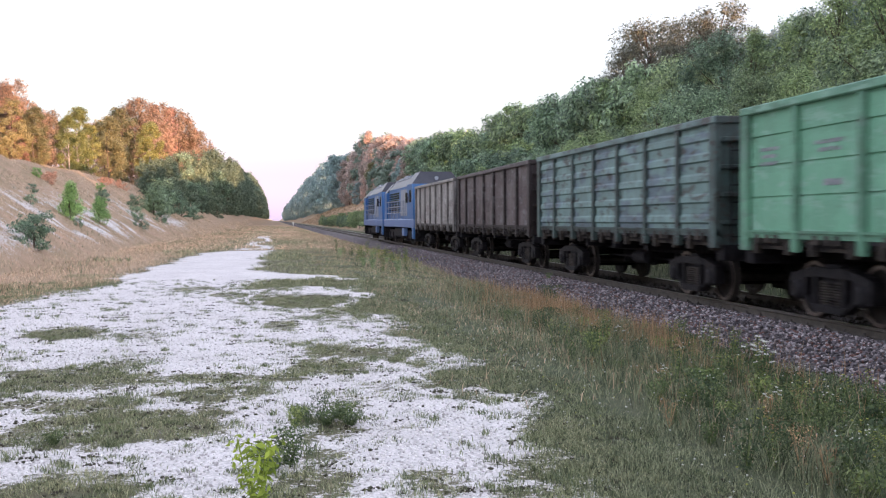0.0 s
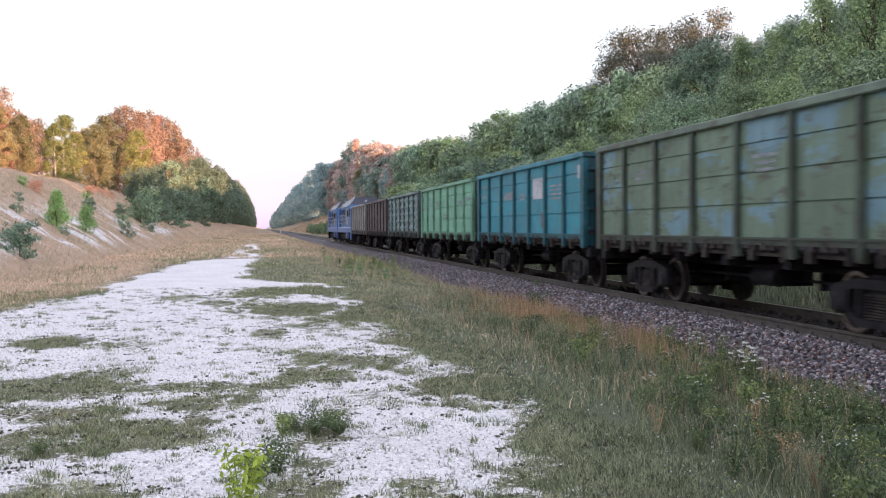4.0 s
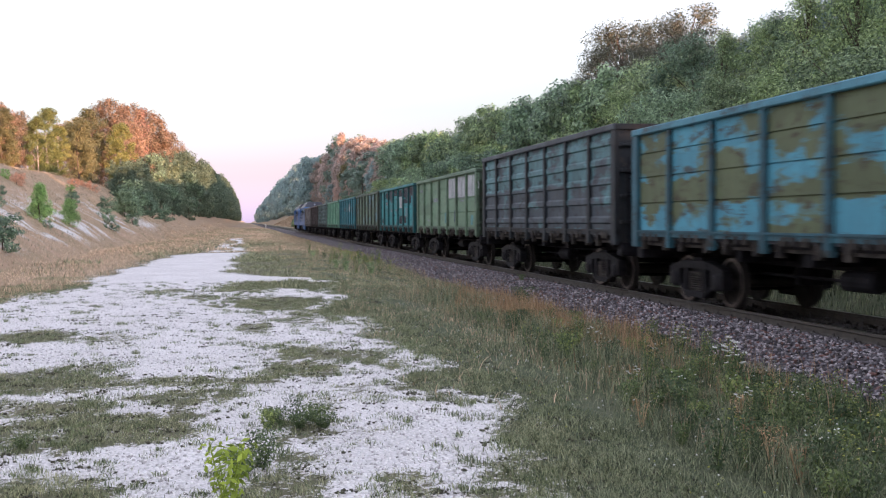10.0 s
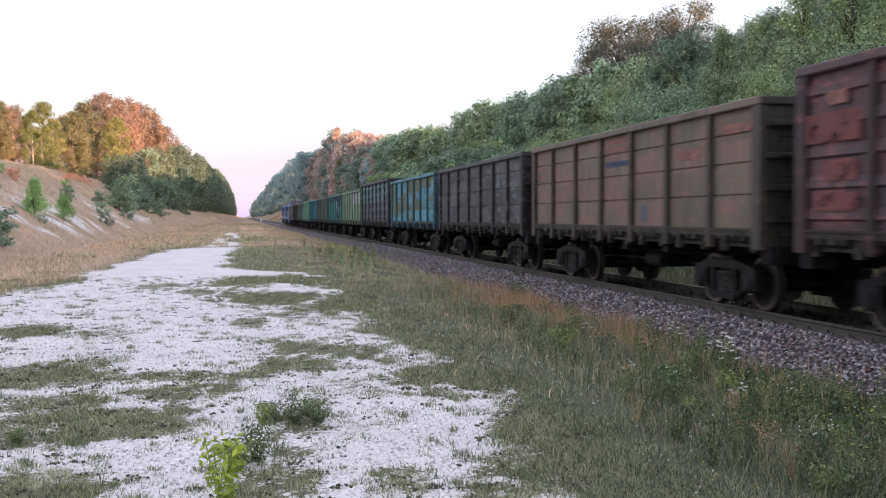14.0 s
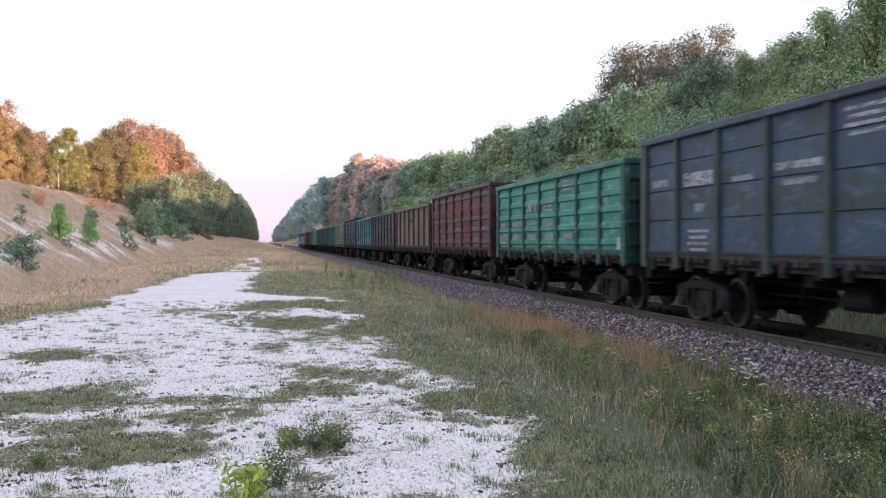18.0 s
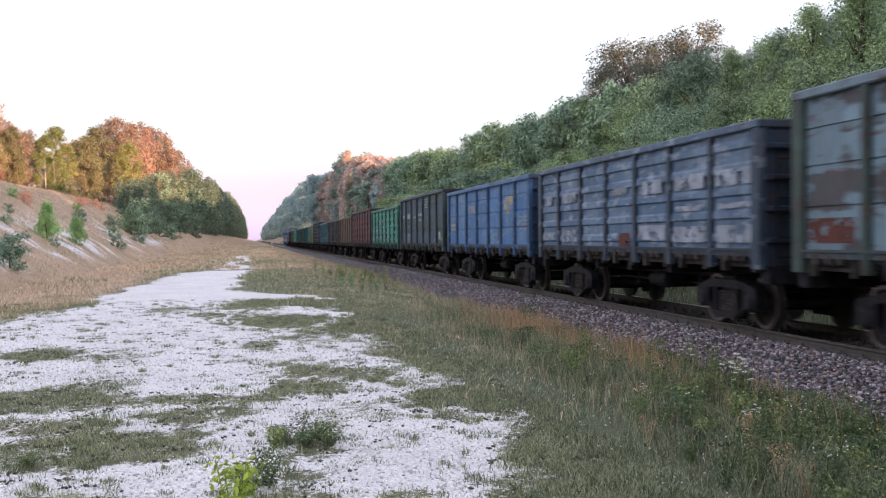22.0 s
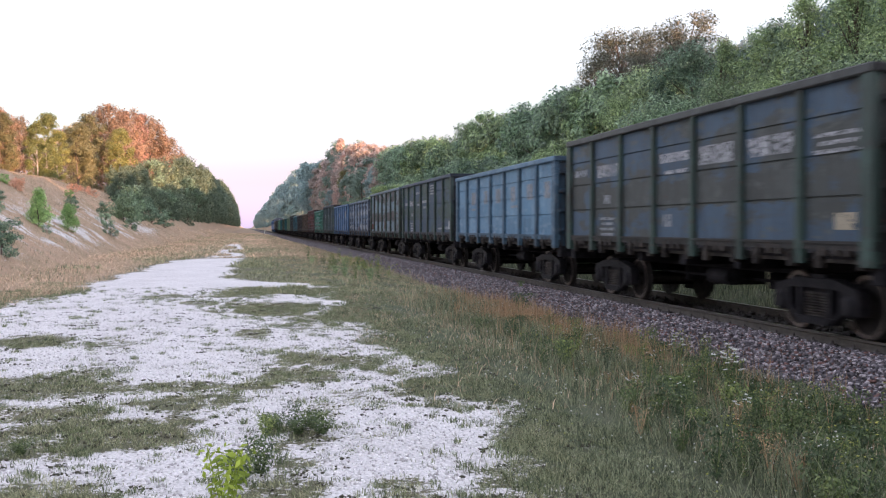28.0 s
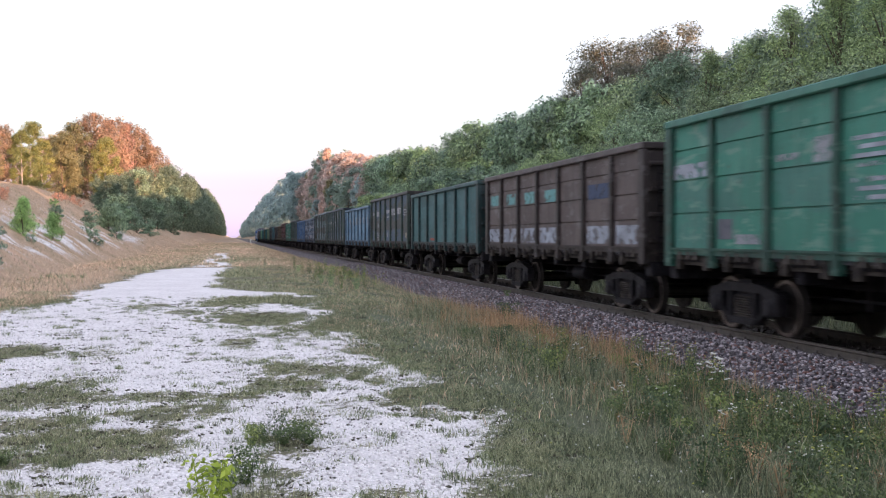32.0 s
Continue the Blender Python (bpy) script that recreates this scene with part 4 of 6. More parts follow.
MARKINGS = {
    3: LINES(0, 1, 3, 0.6) + LINES(1, 1, 2, 0.8) + LINES(2, 1, 2, 0.8) + [(4, 3, 0.55, 0.12, 0.42, 0.42, M_MARK_DARK), (5, 1, 0, 0, 1.3, 0.12, FADED), (6, 1, 0, 0.1, 1.3, 0.14, FADED), (3, 2, 0, 0, 0.8, 0.08, FADED), (3, 2, 0, -0.14, 0.8, 0.08, FADED), (6, 0, 0.62, -0.12, 0.30, 0.28, M), (6, 2, 0.55, 0.05, 0.26, 0.18, M_MARK_DARK), (1, 2, 0.1, 0.0, 0.5, 0.10, FADED)],
    4: [(4, 1, 0.0, 0.10, 1.05, 0.62, M), (2, 1, 0, -0.02, 1.2, 0.26, FADED), (0, 1, 0, 0.05, 0.6, 0.12, FADED), (0, 0, 0, -0.1, 0.7, 0.10, FADED), (4, 3, 0.55, 0.14, 0.42, 0.46, M_MARK_DARK), (3, 1, 0, -0.1, 0.5, 0.2, FADED), (6, 0, 0.4, -0.1, 0.35, 0.35, M)] + LINES(5, 1, 4, 1.3),
    5: LINES(1, 1, 2, 0.8) + LINES(4, 1, 3, 0.8),
    6: [(4, 1, 0.0, 0.0, 1.1, 0.60, M), (6, 0, 0.72, -0.20, 0.40, 0.32, M), (1, 1, 0, 0, 0.9, 0.20, FADED), (2, 2, 0, 0.1, 0.4, 0.14, FADED), (3, 2, 0, 0.1, 0.5, 0.10, FADED), (5, 0, 0, -0.05, 1.6, 0.36, SOOTY), (5, 1, 0, 0.12, 1.6, 0.40, SOOTY), (4, 0, 0, 0.0, 1.5, 0.36, SOOTY), (3, 0, 0, 0.05, 1.5, 0.30, SOOTY),
        (1, 0, 0.1, 0.0, 1.3, 0.32, SOOTY), (6, 0, -0.3, 0.0, 1.0, 0.34, SOOTY), (6, 1, -0.55, 0.1, 0.55, 0.40, SOOTY), (4, 3, 0.1, 0.05, 1.4, 0.44, SOOTY), (5, 3, -0.4, 0.05, 0.7, 0.36, SOOTY), (0, 3, 0.2, 0.0, 1.0, 0.26, SOOTY)] + LINES(5, 2, 4, 0.9),
    7: [(b, 0, dx, -0.20, 0.70, 0.78, M) for b in (4, 5, 6) for dx in (-0.44, 0.38)] + [(6, 0, 0.95, -0.22, 0.20, 0.26, M), (2, 1, 0, -0.1, 1.1, 0.16, FADED), (0, 0, 0, -0.1, 0.7, 0.12, FADED)]
       + LINES(5, 1, 4, 0.9) + [(4, 3, 0.5, 0.14, 0.32, 0.50, NAVY), (3, 3, 0.4, 0.08, 0.40, 0.42, AQUA), (6, 3, -0.1, 0.0, 0.42, 0.36, AQUA), (1, 3, 0, 0, 0.4, 0.08, FADED)],
    9: [(6, 0, 0.3, -0.1, 0.30, 0.36, M)],
    11: [(3, 0, 0, -0.05, 1.3, 0.10, PINK), (3, 0, 0, 0.12, 1.1, 0.12, PINK), (3, 1, 0, 0.12, 1.4, 0.12, NAVY), (4, 3, -0.3, 0.0, 0.35, 0.36, M_MARK_DARK), (5, 1, 0, 0.1, 1.0, 0.18, PINK), (6, 0, 0, -0.05, 1.0, 0.16, PINK), (0, 1, -0.1, 0, 0.5, 0.14, PINK)],
    12: [(b, 1, 0.03 * b, 0.05, 1.3 - 0.05 * b, 0.42, BRICK) for b in range(7)] + [(b, 3, 0.1, 0.12, 1.0, 0.26, BRICK) for b in (0, 1, 3, 4, 6)] + [(0, 2, 0.2, 0, 0.8, 0.3, BRICK), (1, 2, 0, 0, 1.2, 0.3, BRICK), (4, 2, 0, 0, 1.1, 0.3, BRICK), (2, 1, 0, 0.0, 1.3, 0.16, PINK), (0, 0, 0.1, -0.1, 0.5, 0.2, PINK), (2, 2, 0, -0.05, 0.4, 0.2, PINK)],
    13: [(b, 3, 0.05 * b, 0.08, 1.1 - 0.08 * b, 0.18, FADED) for b in range(5)] + [(2, 1, 0, 0, 1.2, 0.26, CHALKY), (3, 2, 0.1, 0, 0.9, 0.2, FADED), (0, 2, 0, 0, 0.8, 0.14, FADED)] + LINES(3, 1, 3, 0.9, M_TEXT) + LINES(4, 0, 3, 0.9) + [(1, 2, 0, 0, 1.2, 0.14, FADED), (2, 2, 0.1, 0, 1.0, 0.1, FADED), (6, 3, 0.5, -0.1, 0.3, 0.28, M), (0, 3, 0, -0.1, 0.8, 0.05, M)],
    14: SERIES + [(6, 3, -0.3, 0.05, 0.34, 0.34, M), (6, 3, 0.2, -0.12, 0.3, 0.12, CREAM), (5, 3, 0.5, -0.12, 0.6, 0.08, FADED)],
    15: [(5, 0, 0.1, -0.25, 0.9, 0.16, CREAM), (5, 1, -0.35, 0.05, 0.40, 0.30, CREAM), (5, 1, 0.25, 0.16, 0.5, 0.22, CREAM), (5, 1, -0.05, -0.12, 0.4, 0.22, CREAM), (6, 0, 0.68, -0.22, 0.36, 0.30, CREAM), (4, 3, 0.55, 0.10, 0.42, 0.44, M_MARK_DARK), (0, 2, 0, 0.0, 0.9, 0.10, CREAM), (0, 2, 0, -0.16, 0.8, 0.08, CREAM), (2, 1, 0, 0.05, 1.2, 0.30, FADED)] + LINES(6, 2, 4, 1.2, FADED),
    16: [(1, 1, 0, 0.0, 1.1, 0.26, CHALKY), (0, 1, 0, 0.0, 0.6, 0.26, CHALKY), (3, 1, 0, 0.0, 0.9, 0.16, FADED), (4, 1, -0.35, 0, 0.4, 0.28, CHALKY), (4, 1, 0.25, 0, 0.6, 0.28, CHALKY), (5, 1, -0.4, 0, 0.5, 0.28, CHALKY), (5, 1, 0.3, 0, 0.7, 0.28, CHALKY), (6, 1, -0.3, 0, 0.8, 0.28, CHALKY), (6, 1, 0.5, 0, 0.4, 0.28, CHALKY),
         (1, 3, 0, 0, 1.2, 0.3, CHALKY), (0, 3, 0, 0, 1.0, 0.2, CHALKY), (4, 3, 0, 0.05, 1.4, 0.30, CHALKY), (5, 3, 0, 0, 1.4, 0.3, CHALKY), (6, 3, 0, 0, 1.4, 0.3, CHALKY), (5, 2, 0, 0, 1.2, 0.10, CHALKY), (6, 2, 0, 0, 1.2, 0.10, CHALKY), (3, 3, 0.3, -0.1, 0.7, 0.3, RUSTY)],
    19: [(b, 1, 0.05 * (b % 3), 0.0, 0.55 + 0.1 * (b % 2), 0.46, FADED) for b in range(1, 7)] + [(1, 2, 0, 0.1, 0.6, 0.08, FADED), (4, 2, 0.2, 0.1, 0.8, 0.08, FADED)],
    17: [(0, 3, 0, 0, 1.2, 0.36, RUSTY), (3, 3, 0.3, 0.1, 0.7, 0.48, RUSTY), (2, 0, 0, 0, 1.5, 0.30, M_MARK_DARK)],
    18: SERIES + [(6, 3, 0.35, 0.02, 0.55, 0.34, M), (6, 3, -0.35, -0.10, 0.7, 0.12, FADED), (5, 3, 0, -0.12, 0.9, 0.08, FADED), (2, 0, 0, -0.1, 1.2, 0.10, FADED)],
    20: [(0, 1, 0, 0.12, 0.9, 0.16, FADED), (1, 1, 0, 0.10, 1.3, 0.28, M_TEXT), (3, 1, 0, 0.16, 1.3, 0.18, M_TEXT), (3, 1, 0.1, -0.12, 1.0, 0.08, M_TEXT), (4, 1, -0.45, 0.10, 0.5, 0.34, M_TEXT), (4, 1, 0.2, 0.10, 0.8, 0.34, M_TEXT), (5, 1, -0.4, 0.10, 0.7, 0.32, M_TEXT), (5, 1, 0.35, 0.10, 0.6, 0.32, M_TEXT)]
        + LINES(6, 1, 3, 1.2, M_TEXT) + LINES(1, 3, 4, 0.9) + [(1, 2, 0, 0, 0.4, 0.20, FADED), (6, 3, 0.2, 0, 0.5, 0.24, CREAM), (3, 3, -0.3, 0.05, 0.4, 0.24, FADED)],
    21: [(2, 3, 0.1, -0.14, 1.0, 0.10, RED)],
    22: [(b, 1, 0.05 * b, 0.1 - 0.02 * b, 0.9, 0.32, AQUA) for b in (0, 1, 2, 3)] + [(b, 3, 0, 0.0, 1.45, 0.40, CHALKY) for b in (0, 1, 2, 3, 5, 6)] + [(5, 1, 0, 0.0, 1.3, 0.34, NAVY)],
    23: [(0, 1, 0, 0.0, 1.3, 0.26, CHALKY), (2, 1, 0.55, 0.05, 0.5, 0.36, FADED), (2, 1, -0.4, 0.0, 0.6, 0.10, FADED), (1, 3, 0.25, -0.12, 0.8, 0.16, FADED), (1, 3, -0.5, 0.05, 0.5, 0.34, M_MARK_DARK)] + LINES(3, 1, 4, 1.2, CHALKY) + LINES(3, 2, 3, 1.2, CHALKY) + LINES(5, 1, 3, 1.0, FADED),
}
for k, marks in MARKINGS.items():
    top = WAGONS[k][0]
    sheet = (top - 0.14 - FLOOR - 0.24) / 4
    for bay, row, along, up, wide, tall, colour in marks:
        y = HALF - 2 * HALF / BAYS * (bay + 0.5) - along
        z = FLOOR + 0.24 + sheet * (3.5 - row) + up
        proud = 0.048 if k in RIBBED else 0.006
        part("marking", boxes((-0.003, 0.003, -wide / 2, wide / 2, -tall / 2, tall / 2)), colour, wagons[k], at=(-SIDE + 0.085 - proud, y, z))


# ---- locomotives ----
LOCO_LENGTH = 17.6


def make_loco():
    """A hood unit: a cab at the rear, a low end in front, louvred hood between with walkways and railings."""
    loco = new("diesel_locomotive")
    blue = plain("loco_blue_paint", (0.020, 0.115, 0.32), (0.028, 0.14, 0.36), 1.5, 0.4, 0, 0.1, True)
    pale = plain("loco_pale_blue_paint", (0.085, 0.16, 0.37), (0.10, 0.19, 0.39), 1.5, 0.45, 0, 0.1, True)
    grey = plain("loco_grey_roof", (0.055, 0.06, 0.08), (0.040, 0.045, 0.06), 1.2, 0.5, 0, 0.2, True)
    dark = plain("loco_dark_glass", (0.02, 0.022, 0.028), (0.03, 0.03, 0.035), 2, 0.12, 0, 0.0, True)
    white = plain("loco_light_panel", (0.30, 0.34, 0.40), (0.24, 0.27, 0.33), 2, 0.5, 0, 0.1, True)
    part("frame", boxes((-1.5, 1.5, -8.2, 8.2, 1.15, 1.68), bevel=0.04), pale, loco, "pale blue frame side")
    hood = bmesh.new()
    n = [(-1.3, 1.68), (1.3, 1.68), (1.3, 3.75), (0.8, 4.35), (-0.8, 4.35), (-1.3, 3.75)]
    low = [hood.verts.new((x, -5.2, z)) for x, z in n]
    high = [hood.verts.new((x, 6.4, z)) for x, z in n]
    hood.faces.new(low), hood.faces.new(high[::-1])
    for j in range(6):
        hood.faces.new((low[j], high[j], high[(j + 1) % 6], low[(j + 1) % 6]))
    bmesh.ops.recalc_face_normals(hood, faces=hood.faces)
    part("hood", hood, blue, loco, "blue engine hood")
    part("roof", boxes((-0.85, 0.85, -5.1, 6.3, 4.355, 4.45), (-0.5, 0.5, -2.6, -0.8, 4.45, 4.62), (-0.6, 0.6, 1.2, 3.4, 4.45, 4.66), (-0.6, 0.6, 4.2, 5.8, 4.45, 4.6), bevel=0.03), white, loco, "light grey roof with fan housings")
    for s in (-1, 1):
        slope = bmesh.new()
        q = [slope.verts.new(v) for v in ((s * 1.312, -5.15, 3.77), (s * 1.312, 6.35, 3.77), (s * 0.822, 6.35, 4.358), (s * 0.822, -5.15, 4.358))]
        slope.faces.new(q)
        bmesh.ops.solidify(slope, geom=slope.faces[:], thickness=0.01)
        part("roof_slope", slope, grey, loco, "grey sloping roof edge")
    grille = to_mesh("grille", boxes(*[(-0.03, 0.0, -0.85, 0.85, 0.16 * j, 0.16 * j + 0.11) for j in range(9)]), dark)
    door = to_mesh("hood_door", boxes((-0.03, 0.0, -0.55, 0.55, 0.0, 1.7), bevel=0.01), white)
    for s in (-1, 1):
        m = lambda y, z: pose(s * 1.33, y, z, 0, 0, 0 if s > 0 else 180)
        for y in (1.2, 3.2, 5.2):
            part("grille", grille, None, loco, "dark louvred grille", at=m(y, 2.1))
        for y in (-3.9, -2.6, -1.3):
            part("hood_door", door, None, loco, "pale hood door", at=m(y, 1.9))
        rails = bmesh.new()
        for z in (2.1, 2.5, 2.9):
            rod(rails, (s * 1.47, -5.2, z), (s * 1.47, 7.4, z), 0.025, 6)
        part("handrail", rails, white, loco, "white walkway railing")
        for j in range(8):
            part("stanchion", rod(bmesh.new(), (s * 1.47, -5.1 + 1.75 * j, 1.66), (s * 1.47, -5.1 + 1.75 * j, 2.92), 0.025, 6), white, loco)
    for y0, y1, top in ((-8.0, -5.2, 4.55), (6.4, 8.0, 4.25)):
        cab = bmesh.new()
        prism(cab, [(y0, 1.68), (y1, 1.68), (y1, 3.8), (y0 + (0.35 if y0 < 0 else 0), 3.8)] if y0 < 0 else [(y0, 1.68), (y1, 1.68), (y1 - 0.25, 3.6), (y0, 3.6)], -1.49, 1.49)
        body = part("cab", cab, blue, loco, "bright blue full-width cab")
        cap = bmesh.new()
        n = [(-1.49, 3.805), (1.49, 3.805), (0.95, top), (-0.95, top)] if y0 < 0 else [(-1.49, 3.605), (1.49, 3.605), (0.95, top), (-0.95, top)]
        low = [cap.verts.new((x, (y0 + (0.35 if z < 4 else 0.8)) if y0 < 0 else y0, z)) for x, z in n]
        high = [cap.verts.new((x, y1 - (0 if y0 < 0 else 0.25), z)) for x, z in n]
        cap.faces.new(low), cap.faces.new(high[::-1])
        for j in range(4):
            cap.faces.new((low[j], high[j], high[(j + 1) % 4], low[(j + 1) % 4]))
        bmesh.ops.recalc_face_normals(cap, faces=cap.faces)
        part("cab_roof", cap, grey, body, "dark grey bevelled cab roof")
        if y0 < 0:
            for x in (-0.7, 0.7):
                part("windscreen", boxes((x - 0.55, x + 0.55, y0 + 0.14, y0 + 0.24, 2.75, 3.5), bevel=0.02), dark, body)
            part("headlight", lathe(bmesh.new(), [(-0.04, 0), (-0.04, 0.12), (0.04, 0.12), (0.04, 0)], 12, pose(0, y0 + 0.5, 4.15, 0, 0, 90)), white, body)
            for s in (-1, 1):
                part("cab_window", boxes((s * 1.44, s * 1.50, -7.1, -6.2, 2.7, 3.45) if s > 0 else (-1.50, -1.44, -7.1, -6.2, 2.7, 3.45), bevel=0.01), dark, body)
                part("mirror", boxes((s * 1.62 - 0.06, s * 1.62 + 0.06, -6.0, -5.75, 2.7, 3.3), (min(s * 1.45, s * 1.6), max(s * 1.45, s * 1.6), -5.95, -5.9, 3.0, 3.05)), dark, body)
            part("cab_steps", boxes((-1.5, -1.2, -8.1, -7.4, 0.5, 1.15), (1.2, 1.5, -8.1, -7.4, 0.5, 1.15), bevel=0.02), blue, body)
    part("fuel_tank", boxes((-1.35, 1.35, -1.9, 1.9, 0.45, 1.15), bevel=0.12), M_UNDER, loco)
    part("battery_box", boxes((-1.45, -1.2, -3.2, -2.2, 0.6, 1.12), (1.2, 1.45, -3.2, -2.2, 0.6, 1.12), bevel=0.03), pale, loco)
    for e in (-1, 1):
        bm = bmesh.new()
        for s in (-1, 1):
            x = s * 1.08
            prism(bm, [(-2.4, 0.55), (-2.2, 0.45), (2.2, 0.45), (2.4, 0.55), (2.4, 0.95), (-2.4, 0.95)], x - 0.1, x + 0.1)
            for y in (-1.85, 0, 1.85):
                box(bm, x - 0.16, x + 0.16, y - 0.22, y + 0.22, 0.32, 0.78)
        box(bm, -1.0, 1.0, -0.3, 0.3, 0.7, 1.15)
        bogie = part("bogie", bm, M_UNDER, loco, "near-black three-axle bogie", at=(0, e * 4.9, 0))
        for y in (-1.85, 0, 1.85):
            make_wheelset(bogie, y, 0.525)
        part("coupler", boxes((-0.2, 0.2, -0.35, 0.35, 0.85, 1.2), bevel=0.03), M_UNDER, loco, at=(0, e * 8.45, 0))
        part("end_beam", boxes((-1.4, 1.4, -0.06, 0.06, 0.35, 1.15), bevel=0.02), M_UNDER, loco, at=(0, e * 8.2, 0))
    return loco


locos = []
for i in range(2):
    y = START + 3 * PITCH + 0.52 + LOCO_LENGTH * (i + 0.5)
    if i == 0:
        lo = make_loco()
        lo.matrix_basis = pose(TRACK_X, y, RAIL_Z)
    else:
        lo = copy_thing(locos[0], pose(TRACK_X, y, RAIL_Z))
    tagged(lo, "blue diesel locomotive with grey roof hauling the train", "locomotive", "locomotives of the freight train")
    locos.append(lo)


# ---- trees and bushes ----
def leaf_mesh(name, p, out, size, seed, narrow=0.5, diamond=False):
    """Diamond leaves at points p that face roughly along out."""
    r = np.random.default_rng(seed)
    n = len(p)
    nrm = out + r.normal(scale=0.5, size=(n, 3)) + np.array([0, 0, 0.40])
    nrm /= np.linalg.norm(nrm, axis=1, keepdims=True)
    t = r.normal(size=(n, 3))
    u = np.cross(nrm, t)
    u /= np.linalg.norm(u, axis=1, keepdims=True)
    v = np.cross(nrm, u)
    s = size * r.uniform(0.6, 1.4, (n, 1))
    if diamond:
        verts = np.stack([p - u * s, p + v * s * narrow + nrm * s * 0.15, p + u * s, p - v * s * narrow + nrm * s * 0.15], 1).reshape(-1, 3)
        return mesh_np(name, verts, np.arange(n * 4).reshape(n, 4))
    verts = np.stack([p - u * s + v * s * narrow * 0.6, p + u * s * 1.1, p - u * s * 0.7 - v * s * narrow + nrm * s * 0.2], 1).reshape(-1, 3)
    faces = np.arange(n * 3).reshape(n, 3)
    return mesh_np(name, verts, faces)


def clumps(r, count, tall, width, low, shape):
    """Centres and radii of leaf clumps that fill a crown."""
    out = []
    for _ in range(count):
        a = r.uniform(0, 6.283)
        f = r.random() ** 0.8
        if shape == "round":
            w = math.sin(math.pi * (0.10 + 0.86 * f)) ** 0.6
        elif shape == "cone":
            w = (1.05 - f) ** 0.8
        else:
            w = 0.55 + 0.45 * math.sin(math.pi * (0.1 + 0.85 * f))
        d = width * w * math.sqrt(r.uniform(0.1, 1.0))
        rad = r.uniform(0.12, 0.25) * width
        out.append((math.cos(a) * d * 0.85, math.sin(a) * d * 0.85, (low + (1 - low) * f) * tall - rad * 0.5, rad))
    return np.array(out)


def make_tree(kind, tall, wide, low, shape, leaves, size, seed, bark=None, count=60, gaps=0.0, limbs=9, name="tree"):
    r = np.random.default_rng(seed)
    tree = new(name)
    c = clumps(r, count, tall, wide, low, shape)
    if gaps:
        c = c[r.random(len(c)) > gaps]
    weight = c[:, 3] ** 2
    pick = r.choice(len(c), leaves, p=weight / weight.sum())
    d = r.normal(size=(leaves, 3))
    d /= np.linalg.norm(d, axis=1, keepdims=True)
    rad = c[pick, 3:4] * (1 - 0.6 * r.random((leaves, 1)) ** 2.0) * r.uniform(0.85, 1.22, (leaves, 1))
    p = c[pick, :3] + d * rad * np.array([1, 1, 0.8])
    p[:, 2] = np.maximum(p[:, 2], 0.05)
    heart = np.array([0, 0, tall * (low + (1 - low) * 0.45)])
    out = p - heart
    out /= np.linalg.norm(out, axis=1, keepdims=True) + 1e-6
    crown_me = leaf_mesh("crown", p, 0.6 * d + 0.7 * out, size, seed + 1)
    crown_me.materials.append(M_LEAF[kind])
    part("crown", crown_me, None, tree)
    # trunk with limbs
    bm = bmesh.new()
    r0 = 0.013 * tall + 0.02
    lean = Vector((r.uniform(-0.06, 0.06), r.uniform(-0.06, 0.06), 1)).normalized()
    pts = [lean * (tall * 0.85 * f) + Vector((0.1 * math.sin(5 * f + seed), 0.1 * math.cos(4 * f + seed), 0)) * f for f in (0, 0.25, 0.5, 0.75, 1)]
    pts[0].z = -0.3
    for j in range(4):
        a, b = pts[j], pts[j + 1]
        m = Matrix.Translation(a) @ (b - a).to_track_quat("X", "Z").to_matrix().to_4x4()
        lathe(bm, [(0, r0 * (1 - 0.23 * j)), ((b - a).length, r0 * (1 - 0.23 * (j + 1)))], 7, m)
    part("trunk", bm, bark or M_BARK, tree)
    bm = bmesh.new()
    for q in c[:: max(1, len(c) // limbs)]:
        f = min(0.9, max(0.15, q[2] / tall - 0.12))
        a = pts[0].lerp(pts[4], f)
        b = Vector(q[:3])
        m = Matrix.Translation(a) @ (b - a).to_track_quat("X", "Z").to_matrix().to_4x4()
        lathe(bm, [(0, r0 * 0.38), ((b - a).length, r0 * 0.08)], 5, m)
    part("branchwork", bm, bark or M_BARK, tree)
    tree["tall"] = tall
    return tree


